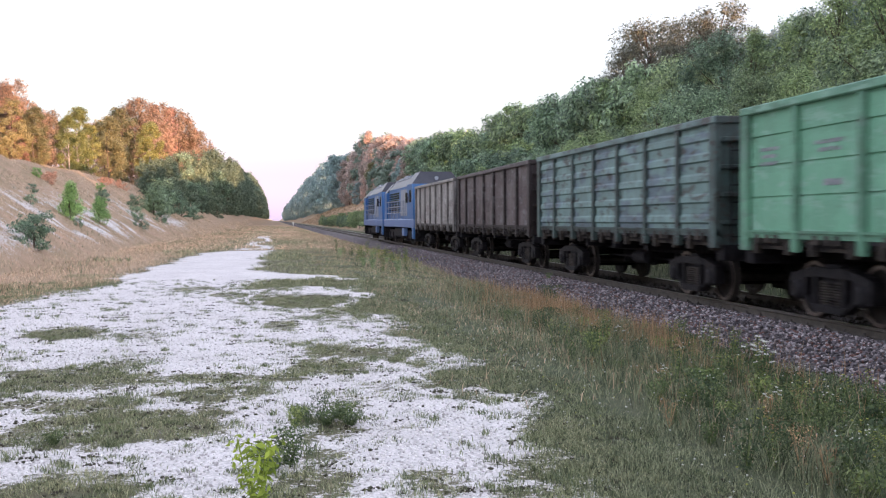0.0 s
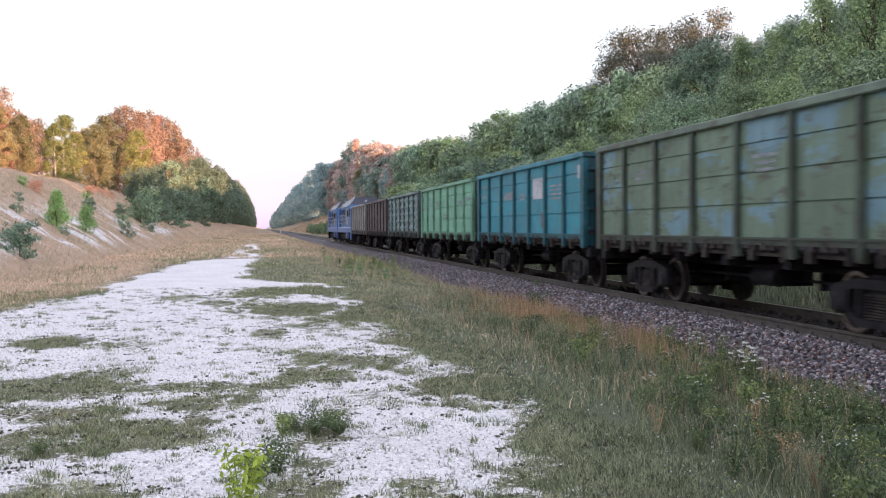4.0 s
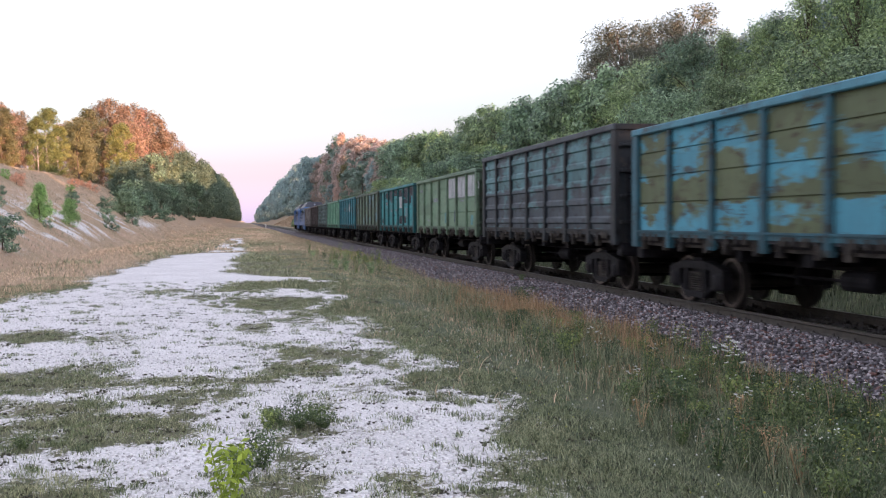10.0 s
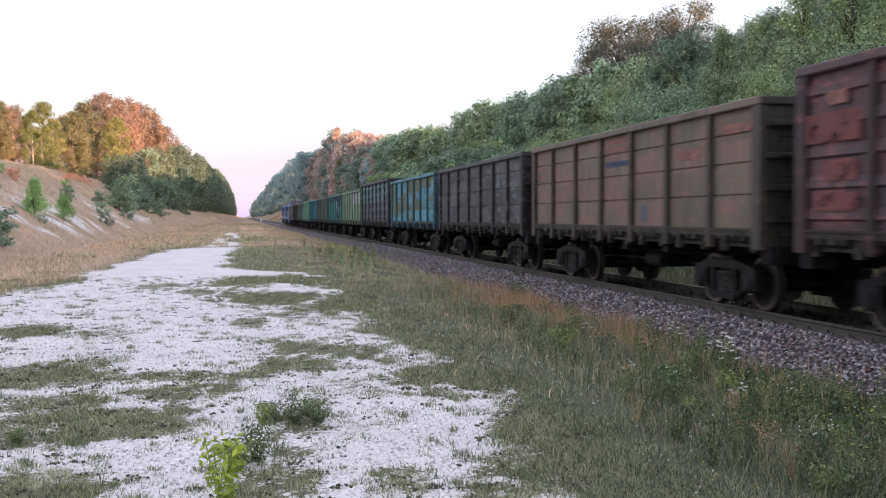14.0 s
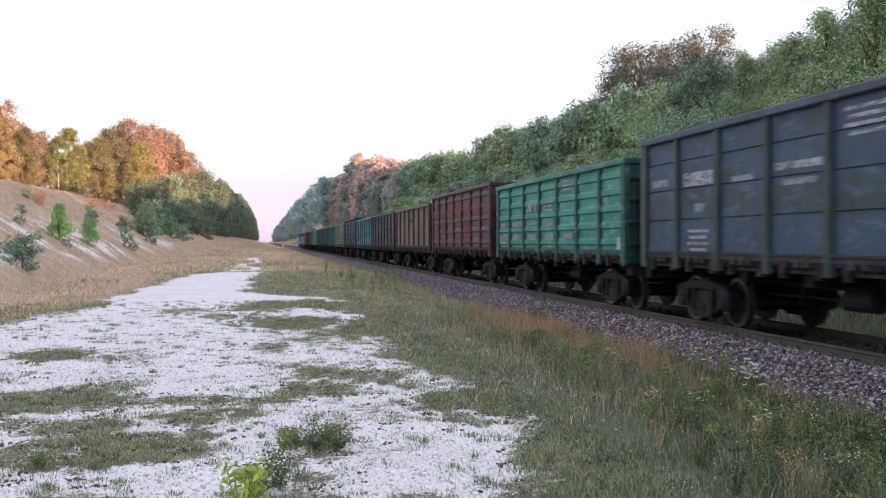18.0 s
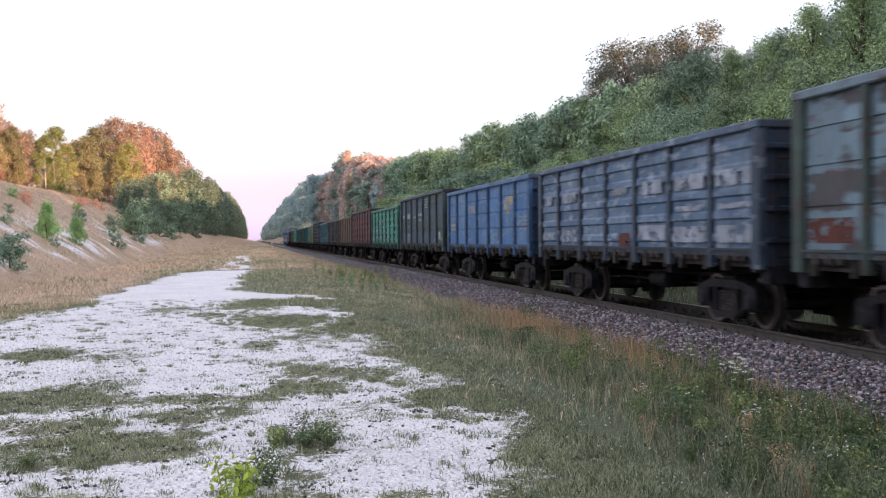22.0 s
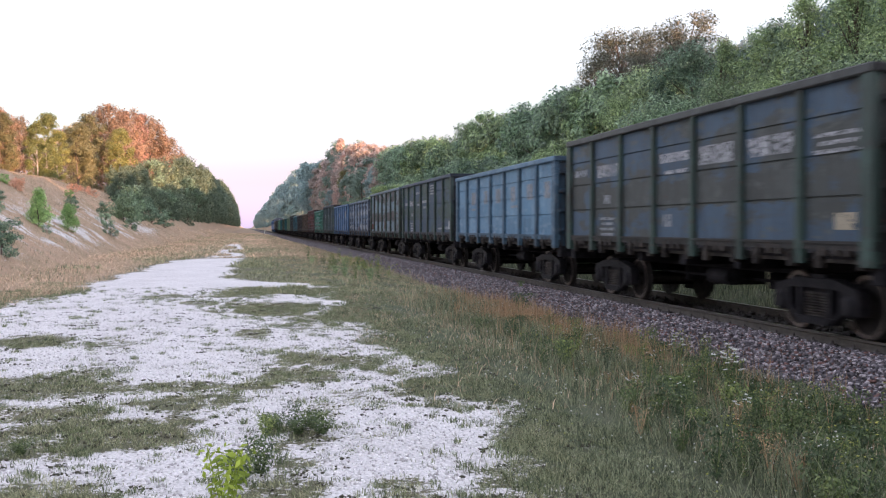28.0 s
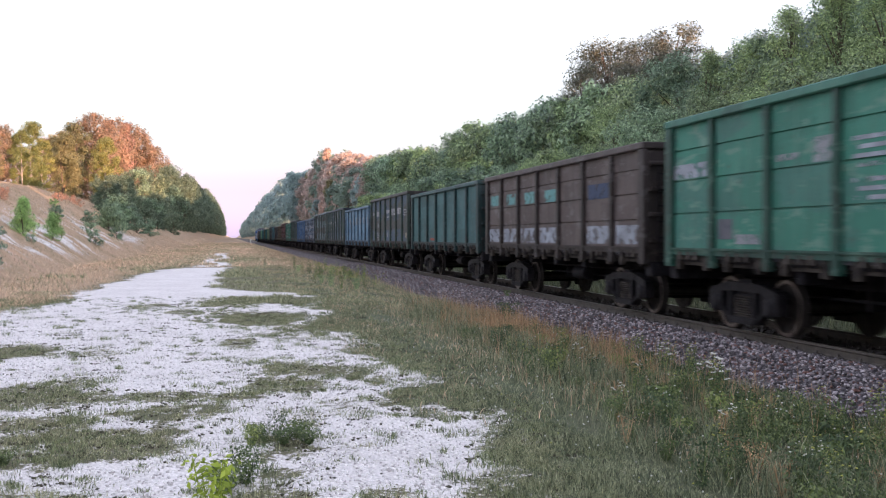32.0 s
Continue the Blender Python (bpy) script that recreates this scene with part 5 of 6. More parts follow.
KINDS = {
    "bush": [make_tree("bush", 4.6, 2.5, 0.02, "full", 5200, 0.125, s, count=85, gaps=0.2, name="bush") for s in (1, 2)],
    "near_bush": [make_tree("bush", 4.6, 2.5, 0.02, "full", 17000, 0.066, s, count=95, gaps=0.22, limbs=16, name="bush") for s in (41, 42)],
    "grey": [make_tree("grey", 4.8, 2.6, 0.02, "full", 5200, 0.125, s, count=85, gaps=0.2, name="bush") for s in (3, 4)],
    "near_grey": [make_tree("grey", 4.8, 2.6, 0.02, "full", 17000, 0.066, s, count=95, gaps=0.22, limbs=16, name="bush") for s in (43, 44)],
    "lime": [make_tree("lime", 5.4, 2.5, 0.03, "full", 5200, 0.125, s, count=85, gaps=0.2, name="tree") for s in (5, 6)],
    "near_lime": [make_tree("lime", 5.4, 2.5, 0.03, "full", 17000, 0.066, s, count=95, gaps=0.22, limbs=16, name="tree") for s in (45, 46)],
    "deep": [make_tree("deep", 7.5, 3.2, 0.03, "full", 6000, 0.155, s, count=85, gaps=0.15, name="tree") for s in (7, 8)],
    "ash": [make_tree("lime", 8.0, 2.9, 0.05, "cone", 12000, 0.070, s, count=110, gaps=0.38, limbs=30, name="tree") for s in (31, 32)],
    "ember": [make_tree("ember", 1.5, 1.2, 0.02, "full", 1800, 0.06, s, count=40, gaps=0.2, name="bush") for s in (33, 34)],
    "oak": [make_tree("oak", 10.5, 4.2, 0.30, "round", 9500, 0.100, s, count=110, gaps=0.48, limbs=34, name="oak_tree") for s in (9, 10)],
    "gold": [make_tree("gold", 8.0, 2.2, 0.08, "round", 12000, 0.095, s, M_BIRCH, count=90, gaps=0.15, name="birch_tree") for s in (11, 12)],
    "russet": [make_tree("russet", 11.5, 4.0, 0.04, "round", 9500, 0.165, s, count=110, gaps=0.1, name="tree") for s in (13, 14)],
    "olive": [make_tree("olive", 11.0, 3.6, 0.04, "round", 9000, 0.16, s, count=100, gaps=0.1, name="tree") for s in (19, 20)],
    "rose": [make_tree("rose", 11.5, 3.2, 0.04, "cone", 8500, 0.16, s, count=90, gaps=0.1, name="tree") for s in (21, 22)],
    "shrub": [make_tree("sprig", 1.7, 0.85, 0.02, "full", 3600, 0.050, s, count=60, gaps=0.05, name="bush") for s in (23, 24)],
    "spruce": [make_tree("sprig", 2.4, 1.25, 0.02, "cone", 6000, 0.052, s, count=95, gaps=0.05, name="bush") for s in (37, 38)],
    "dusk": [make_tree("dusk", 7.5, 3.2, 0.03, "full", 6000, 0.17, s, count=80, name="tree") for s in (29, 30)],
    "scrub": [make_tree("grey", 1.4, 1.0, 0.02, "full", 2200, 0.050, s, count=40, gaps=0.15, name="bush") for s in (25, 26)],
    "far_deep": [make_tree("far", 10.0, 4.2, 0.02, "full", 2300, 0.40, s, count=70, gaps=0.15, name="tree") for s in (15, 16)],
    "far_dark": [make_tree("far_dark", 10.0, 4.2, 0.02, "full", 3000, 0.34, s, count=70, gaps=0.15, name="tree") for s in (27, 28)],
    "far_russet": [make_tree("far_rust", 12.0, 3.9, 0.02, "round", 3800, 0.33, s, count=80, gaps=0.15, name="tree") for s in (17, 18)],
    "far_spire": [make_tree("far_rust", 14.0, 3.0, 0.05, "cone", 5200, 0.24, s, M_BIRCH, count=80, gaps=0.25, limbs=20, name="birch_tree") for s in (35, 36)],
}
LABELS = {
    "bush": ("dense green bush on the railway bank", "bush"), "grey": ("grey-green leafy bush on the railway bank", "bush"),
    "lime": ("yellow-green young tree on the bank", "tree"), "deep": ("dark green tree in the shade of the bank", "tree"),
    "oak": ("tall oak with thin browning crown above the bank", "tree"), "gold": ("golden birch glowing in low sun on the bank top", "tree"),
    "olive": ("olive gold tree in low evening sun", "tree"), "rose": ("rosy brown autumn tree in evening sun", "tree"),
    "dusk": ("dark green tree at the foot of the bank", "tree"), "far_dark": ("distant deep green tree beside the line", "tree"),
    "scrub": ("sparse grey-green scrub on the chalk slope", "bush"),
    "ash": ("tall open-crowned green tree above the bank", "tree"), "ember": ("rusty red low shrub glowing in evening sun", "bush"),
    "far_spire": ("distant slender russet birch with a sparse top", "tree"),
    "spruce": ("young pointed green bush on the chalk slope", "bush"),
    "shrub": ("small bright green bush on the bare chalk slope", "bush"),
    "russet": ("russet autumn tree glowing in evening sun", "tree"), "far_deep": ("distant dark green tree beside the line", "tree"),
    "far_russet": ("distant russet tree catching evening sun", "tree"),
}
for key in ("bush", "grey", "lime"):
    LABELS["near_" + key] = LABELS[key]
used = set()
tree_rng = random.Random(5)
far_woods = {}


def mass(wood, kind, x, y, top):
    """Add a tree to a far wood, which is joined into one mesh."""
    i = tree_rng.randrange(2)
    src = KINDS[kind][i]
    z = float(height(np.array([x]), np.array([y]))[0]) - 0.1
    scale = max(1.5, top - z) / src["tall"]
    broad = 0.65 * scale + 0.35 * min(scale, 1.1)
    m = pose(x, y, z, 0, 0, tree_rng.uniform(0, 360)) @ Matrix.Diagonal((broad, broad, scale, 1))
    crown = [o for o in src.children if o.name.startswith("crown")][0].data
    co = np.empty(len(crown.vertices) * 3, np.float32)
    crown.vertices.foreach_get("co", co)
    co = co.reshape(-1, 3) @ np.array(m.to_3x3()).T + np.array(m.translation)
    far_woods.setdefault((wood, crown.materials[0].name), []).append(co)


def plant(kind, x, y, scale=1.0, sink=0.1, top=None):
    """Plant a copy at (x, y); top: the height that its crown reaches, in place of a scale."""
    i = tree_rng.randrange(2)
    src = KINDS[kind][i]
    z = float(height(np.array([x]), np.array([y]))[0]) - sink
    broad = scale
    if top is not None:
        scale = max(1.5, top - z) / src["tall"]
        broad = 0.65 * scale + 0.35 * min(scale, 1.1)
    m = pose(x, y, z, 0, 0, tree_rng.uniform(0, 360)) @ Matrix.Diagonal((broad, broad, scale * (1 if top else tree_rng.uniform(0.9, 1.12)), 1))
    if (kind, i) not in used:
        used.add((kind, i))
        src.matrix_basis = m
        t = src
    else:
        t = copy_thing(src, Matrix())
        t.matrix_basis = m
    return tagged(t, *LABELS[kind], "trees and bushes along the line")


def jit(a):
    return tree_rng.uniform(-a, a)


def right_top(x, y):
    """Height of the wood's upper edge on the right bank: the trees grow taller further along the line."""
    return 1.75 + x * float(np.interp(max(y, 1) / x, [1.15, 1.62, 1.9, 2.46, 3.41, 4.11, 5.16, 7.1, 9.88, 12.25, 16.1, 21.98, 34.51, 50.18, 91.71], [0.41, 0.415, 0.4, 0.435, 0.452, 0.46, 0.468, 0.6, 0.88, 0.97, 1.06, 1.095, 1.13, 1.115, 1.1]))


def left_top(x, y):
    """The same for the left bank."""
    return 1.75 - x * float(np.interp(-y / x, [2.79, 3.36, 4.25, 5.31, 6.05, 7.6, 10.54, 13.57, 18.18, 21.91, 27.59, 35.5, 49.82, 64.63, 92.04], [0.5, 0.5, 0.5, 0.53, 0.6, 0.9, 1.18, 1.2, 1.2, 1.35, 1.5, 1.725, 1.95, 1.975, 2.0]))


# right bank: a hedge of bushes and young trees climbing the slope, the wood behind
y = 18.0
while y < 190:
    for x, kinds, s in ((15.3, ("bush", "grey", "bush", "lime"), 0.6), (18.6, ("grey", "bush", "lime"), 0.9), (22.5, ("bush", "lime", "grey"), 0.8)):
        if tree_rng.random() < 0.95:
            plant(("near_" if y < 62 else "") + tree_rng.choice(kinds), x + jit(1.0), y + jit(1.4), s * tree_rng.uniform(0.75, 1.2))
    x, yy = 27.0 + jit(1.0), y + jit(1.4)
    plant(tree_rng.choice(("near_lime", "near_bush", "near_grey") if y < 62 else ("lime", "deep", "bush", "grey")), x, yy, top=right_top(x, yy) - tree_rng.uniform(-0.3, 1.2))
    y += 3.4 + y * 0.016
for x, y, top in ((31.0, 81, 18.6), (31.5, 68.5, 17.2), (32.0, 74, 17.4), (31.5, 87, 17.2)):
    plant("oak", x, y, top=top)
for x, y, top in ((24.5, 41.5, 12.1), (23.0, 35.5, 11.6), (25.5, 46.5, 11.6), (22.0, 31.0, 11.0), (26.0, 52, 12.2), (27.0, 104, 13.6), (26.5, 118, 14.6)):
    plant("ash", x, y, top=top)
y = -120.0
while y < 230:       # inner rows, added out of view to keep the evening sun off the line
    x = 40 + jit(2)
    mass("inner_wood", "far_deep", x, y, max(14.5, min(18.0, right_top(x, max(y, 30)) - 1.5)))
    if y < 15:
        mass("inner_wood", "far_deep", 28 + jit(2), y + 3, 13.5)
    y += 5.5
# taller wood further along on the right
y = 192.0
while y < 430:
    if y < 330:
        for d in (0, 2.7, 5.3):
            plant(tree_rng.choice(("bush", "grey", "lime")), 14.8 + jit(0.7), y + d + jit(1), tree_rng.uniform(0.28, 0.55))
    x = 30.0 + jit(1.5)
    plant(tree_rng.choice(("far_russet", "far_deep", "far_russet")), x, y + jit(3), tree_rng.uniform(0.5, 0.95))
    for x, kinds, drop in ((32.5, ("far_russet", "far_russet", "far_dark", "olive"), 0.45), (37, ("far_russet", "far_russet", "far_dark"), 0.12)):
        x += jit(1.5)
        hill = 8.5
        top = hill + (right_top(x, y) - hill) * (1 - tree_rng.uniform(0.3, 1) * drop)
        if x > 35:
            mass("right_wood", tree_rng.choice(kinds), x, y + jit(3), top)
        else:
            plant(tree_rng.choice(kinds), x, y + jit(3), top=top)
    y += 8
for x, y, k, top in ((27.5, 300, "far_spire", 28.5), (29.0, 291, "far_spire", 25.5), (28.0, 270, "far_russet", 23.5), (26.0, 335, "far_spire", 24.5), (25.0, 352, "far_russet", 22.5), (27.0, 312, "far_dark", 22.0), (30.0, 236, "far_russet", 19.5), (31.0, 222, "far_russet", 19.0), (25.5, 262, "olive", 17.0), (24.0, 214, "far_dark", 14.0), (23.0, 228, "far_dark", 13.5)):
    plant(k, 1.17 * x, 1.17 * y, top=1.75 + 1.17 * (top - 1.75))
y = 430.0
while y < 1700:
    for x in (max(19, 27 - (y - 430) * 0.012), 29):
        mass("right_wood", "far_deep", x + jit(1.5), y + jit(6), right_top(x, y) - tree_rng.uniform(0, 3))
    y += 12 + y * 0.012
# left bank top: birches and autumn trees, then the dark trees lower down
for x, y, k in ((-24, 80, "russet"), (-29, 88, "russet"), (-33, 82, "russet"), (-25.5, 92, "russet"), (-23.5, 99, "rose"), (-25.5, 104, "russet"), (-22.5, 93, "olive"), (-22.0, 99, "olive"), (-31, 108, "russet"), (-32, 122, "russet"), (-29, 140, "russet"),
                (-26, 124, "russet"), (-24, 152, "olive"), (-22.5, 146, "olive"), (-27, 160, "russet"), (-24.5, 168, "olive"), (-25, 180, "russet"), (-22.5, 176, "russet"),
                (-21.5, 196, "russet"), (-23.5, 208, "rose"), (-22, 222, "rose"), (-23, 236, "rose"), (-21, 232, "russet"), (-21.5, 252, "russet"), (-20.5, 268, "rose"), (-21, 290, "russet"), (-19.5, 306, "russet")):
    plant(k, x, y, top=left_top(x, y) - tree_rng.uniform(0, 1.2))
for x, y, k, top in ((-25.5, 97, "rose", 14.6), (-25.0, 104, "russet", 15.6), (-26.5, 108, "rose", 15.4), (-24.0, 108, "russet", 13.6), (-22.6, 103, "olive", 11.0), (-22.4, 122, "olive", 10.6), (-23.5, 128, "olive", 12.0)):
    plant(k, x, y, top=top)
for x, y, top in ((-19.6, 168, 17.6), (-19.0, 160, 14.6), (-20.4, 112, 13.8), (-20.8, 109, 12.6), (-20.0, 115.5, 12.4)):
    plant("gold", x, y, top=top)
# added clumps where low sun catches dry grass, its glow in their colour
for x, y, s in ((-16.6, 79, 0.62), (-16.9, 81.5, 0.5), (-16.4, 103, 0.6), (-16.7, 112, 0.7), (-16.4, 116, 0.6)):
    plant("ember", x, y, s)
for x, y, k, s in ((-14.5, 128, "grey", 1.0), (-16, 136, "grey", 1.1), (-15, 146, "bush", 1.2), (-13.5, 150, "bush", 0.8), (-15.5, 156, "grey", 1.2), (-13, 160, "grey", 0.9), (-12.5, 135, "bush", 0.7),
                   (-12, 172, "bush", 0.8), (-12, 185, "bush", 0.9), (-11, 200, "bush", 0.9), (-12, 105, "bush", 0.55), (-12.5, 112, "bush", 0.5), (-13, 118, "grey", 0.6)):
    plant("dusk" if y > 125 else k, x, y, 0.62 * s if y > 125 else s)
for x, y, h in ((-16, 165, 10), (-14, 174, 10), (-16, 182, 13), (-13.5, 190, 12), (-16, 200, 15), (-13, 208, 12.5), (-15.5, 218, 16), (-13, 228, 13), (-15.5, 240, 18), (-12.5, 250, 14), (-15, 262, 19), (-12.5, 272, 15), (-14.5, 285, 20)):
    plant(tree_rng.choice(("dusk", "dusk", "deep", "grey")), x + jit(1.2), y, top=h * tree_rng.uniform(0.82, 1.08))
y = 295.0
while y < 1500:
    for x, drop in ((-12.5, 5), (-16, 2)):
        x += jit(0.8)
        mass("left_wood", "dusk", x, y + jit(4), left_top(x, y) * (0.75 if x > -14 else 0.95) * tree_rng.uniform(0.88, 1.03))
    y += 10 + y * 0.010
# single bushes on the bare slope
for x, y, k, s in ((-12.0, 63, "spruce", 0.9), (-12.4, 64.5, "spruce", 0.6), (-11.5, 70, "spruce", 0.8), (-9.8, 44, "scrub", 1.1), (-10.5, 46, "scrub", 0.8), (-11.8, 108, "scrub", 1.8), (-12.6, 114, "scrub", 2.2), (-12.2, 122, "scrub", 2.0), (-11.6, 131, "scrub", 2.2), (-10.8, 140, "scrub", 1.7), (-14.2, 52, "shrub", 0.4), (-13.6, 47, "scrub", 0.35), (-13.5, 84, "shrub", 0.5), (-15, 92, "shrub", 0.6), (-12.8, 78, "scrub", 0.5), (-14.8, 66, "scrub", 0.45), (-11.4, 62, "scrub", 0.4), (-13.1, 58, "scrub", 0.5), (-10.6, 84, "scrub", 0.8), (-11.8, 90, "scrub", 0.9), (-12.6, 97, "scrub", 1.2), (-10.8, 101, "scrub", 1.0), (-16.5, 75, "shrub", 0.5), (-14.2, 88, "scrub", 0.8)):
    plant(k, x, y, s)
for (wood, mat_name), crowns in far_woods.items():
    co = np.concatenate(crowns)
    me = mesh_np("far_wood", co, np.arange(len(co)).reshape(-1, 3))
    me.materials.append(bpy.data.materials[mat_name])
    tagged(new("far_wood", me), "distant belt of mixed trees along the cutting", "trees", kind="stuff")
for kind, pair in KINDS.items():
    for i, src in enumerate(pair):
        if (kind, i) not in used:
            for ob in (*src.children_recursive, src):
                bpy.data.objects.remove(ob)


# ---- grasses ----
def blades(name, p, tall, wide, material, seed, bend=0.35):
    """Bent blades rooted at points p."""
    r = np.random.default_rng(seed)
    n = len(p)
    a = r.uniform(0, 6.283, n)
    h = tall * r.uniform(0.45, 1.25, n) * np.clip(0.8 + 0.55 * smooth_noise(p[:, 0] * 3.1, p[:, 1] * 2.3, seed + 50), 0.35, 1.5)
    w = wide * r.uniform(0.7, 1.3, n)
    side = np.stack([np.cos(a), np.sin(a), np.zeros(n)], 1) * w[:, None]
    b = r.uniform(0, 6.283, n)
    k = bend * r.uniform(0.2, 1.4, n) * h
    lean = np.stack([np.cos(b) * k, np.sin(b) * k, np.zeros(n)], 1)
    up = np.array([0, 0, 1.0])
    mid = p + lean * 0.35 + up * (h * 0.6)[:, None]
    tip = p + lean + up * h[:, None]
    root = p - up * 0.02
    v = np.stack([root - side, root + side, mid + side * 0.7, mid - side * 0.7, tip], 1).reshape(-1, 3)
    i = np.arange(n)[:, None] * 5
    f = np.concatenate([i + [0, 1, 2], i + [0, 2, 3], i + [3, 2, 4]], 0)
    me = mesh_np(name, v, f)
    me.materials.append(material)
    return new(name, me)


def scatter(n, x0, x1, y0, y1, power=1.0, keep=None):
    x = rng.uniform(x0, x1, n)
    y = y0 + (y1 - y0) * rng.random(n) ** power
    if keep is not None:
        k = keep(x, y) > rng.random(n)
        x, y = x[k], y[k]
    return np.stack([x, y, height(x, y)], 1)


def on_verge(x, y):
    return np.clip(grass_cover(x, y) - 0.2, 0, 1) * (0.5 + 0.7 * np.clip(smooth_noise(x * 1.6, y * 1.0, 41), -0.6, 0.7))


def drier(x, y):
    """Tan and reddish grass: along the foot of the ballast and far down the verge."""
    spot = np.exp(-((x - 5.9) / 0.8) ** 2 - ((y - 19.5) / 6.5) ** 2)
    return np.clip(spot + 0.3 * np.clip(smooth_noise(x * 0.9, y * 0.35, 43), 0, 1) * np.clip((x - 3.5) / 2.0, 0, 1) + np.clip((y - 34) / 90, 0, 0.4) * np.clip((x - 1.5) / 3, 0.2, 1), 0, 1) * (x < 7.2)


def lush(x, y):
    """Tall green growth close to the ballast."""
    return np.clip((x - 2.9 - 0.03 * y) / 1.6, 0, 1) * np.clip(0.55 + 0.8 * smooth_noise(x * 1.4, y * 0.9, 44), 0.05, 1) * (x < 7.1)


p = scatter(330000, 1.4, 7.2, 5.0, 28, 1.35, on_verge)
tagged(blades("verge_turf", p, 0.070, 0.0030, M_GRASS, 1, 1.3), "low green turf on the verge", "grass", kind="stuff")
p = scatter(140000, 2.2, 7.2, 5.0, 28, 1.35, lush)
tagged(blades("verge_grass", p, 0.28, 0.0030, M_GRASS, 7, 0.7), "tall green meadow grass beside the ballast", "grass", kind="stuff")
p = scatter(30000, 3.2, 7.3, 5, 30, 1.3, drier)
tagged(blades("dry_grass", p, 0.45, 0.0035, M_RED_GRASS, 2, 0.25), "tall reddish dry grass beside the ballast", "grass", kind="stuff")
p = scatter(17000, 4.8, 7.0, 12, 30, 1.0, lambda x, y: np.exp(-((x - 5.9) / 0.6) ** 2 - ((y - 19.0) / 5.0) ** 2) * np.clip(0.6 + 0.7 * smooth_noise(x * 2, y * 1.2, 48), 0, 1))
tagged(blades("red_grass", p, 0.46, 0.005, M_RED_GRASS, 14, 0.2), "stand of tall rusty red grass beside the ballast", "grass", kind="stuff")
p = scatter(2200, 3.4, 7.1, 5, 26, 1.2)
tagged(blades("dry_stalks", p, 0.34, 0.003, M_DRY, 8, 0.4), "pale dry stalks among the grass", "grass", kind="stuff")
p = scatter(120000, -1.0, 7.2, 27, 110, 1.5, on_verge)
tagged(blades("verge_grass", p, 0.10, 0.009, M_TUFT, 3, 1.3), "green grass further along the verge", "grass", kind="stuff")
p = scatter(60000, 1.6, 7.2, 9, 60, 1.2, lambda x, y: 0.6 * on_verge(x, y) * np.clip((y - 7) / 10, 0, 1))
tagged(blades("pale_grass", p, 0.10, 0.005, M_DRY, 19, 1.2), "short pale dry grass through the verge turf", "grass", kind="stuff")
p = scatter(45000, 0.5, 7.4, 28, 140, 1.4, drier)
tagged(blades("dry_grass", p, 0.28, 0.008, M_DRY, 4, 0.7), "tan dry grass along the verge", "grass", kind="stuff")
p = scatter(640000, -6.5, 2.6, 5.2, 34, 1.6, lambda x, y: np.clip(1.7 * (grass_cover(x, y) - 0.30), 0, 1) * np.clip(0.55 + 0.9 * smooth_noise(x * 9, y * 7, 61) + 0.4 * smooth_noise(x * 3, y * 3, 62), 0.05, 1))
tagged(blades("gravel_turf", p, 0.046, 0.0027, M_TUFT, 5, 1.6), "low olive turf growing through the gravel", "grass", kind="stuff")


def tufts(n):
    """Roots of many small scattered tufts, denser around the grown spots."""
    x = rng.uniform(-7.5, 3.0, n)
    y = 4.6 + 26 * rng.random(n) ** 1.5
    near_patch = grass_cover(x + rng.normal(0, 0.35, n), y + rng.normal(0, 0.5, n))
    k = (0.10 + 1.1 * near_patch) > rng.random(n)
    x, y = x[k], y[k]
    m = rng.integers(15, 60, len(x))
    rad = rng.uniform(0.02, 0.09, len(x))
    x, y, rad = np.repeat(x, m), np.repeat(y, m), np.repeat(rad, m)
    x, y = x + rng.normal(0, 1, len(x)) * rad, y + rng.normal(0, 1, len(x)) * rad
    return np.stack([x, y, height(x, y)], 1)


tagged(blades("gravel_tufts", tufts(7500), 0.048, 0.0036, M_TUFT, 9, 1.2), "scattered small grass tufts on the gravel", "grass", kind="stuff")
p = scatter(26000, 12.8, 16.5, 6, 70, 1.4)
tagged(blades("ditch_grass", p, 0.32, 0.008, M_GRASS, 12, 0.5), "green grass in the ditch beyond the track", "grass", kind="stuff")
p = scatter(18000, -18, -4.2, 16, 150, 1.4, lambda x, y: np.clip(0.2 + 0.9 * smooth_noise(x * 0.8, y * 0.3, 47), 0, 1))
tagged(blades("bank_weeds", p, 0.20, 0.009, M_TUFT, 13, 0.8), "olive weeds among the dry bank grass", "grass", kind="stuff")
p = scatter(150000, -20, -3.6, 18, 170, 1.4, lambda x, y: np.clip(grass_cover(x, y) - 0.3, 0, 1) * np.clip(1.4 - (x + 5.6) * (y < 30), 0, 1))
tagged(blades("bank_grass", p, 0.15, 0.0075, M_DRY, 6, 1.8), "tan dry grass on the chalk bank", "grass", kind="stuff")


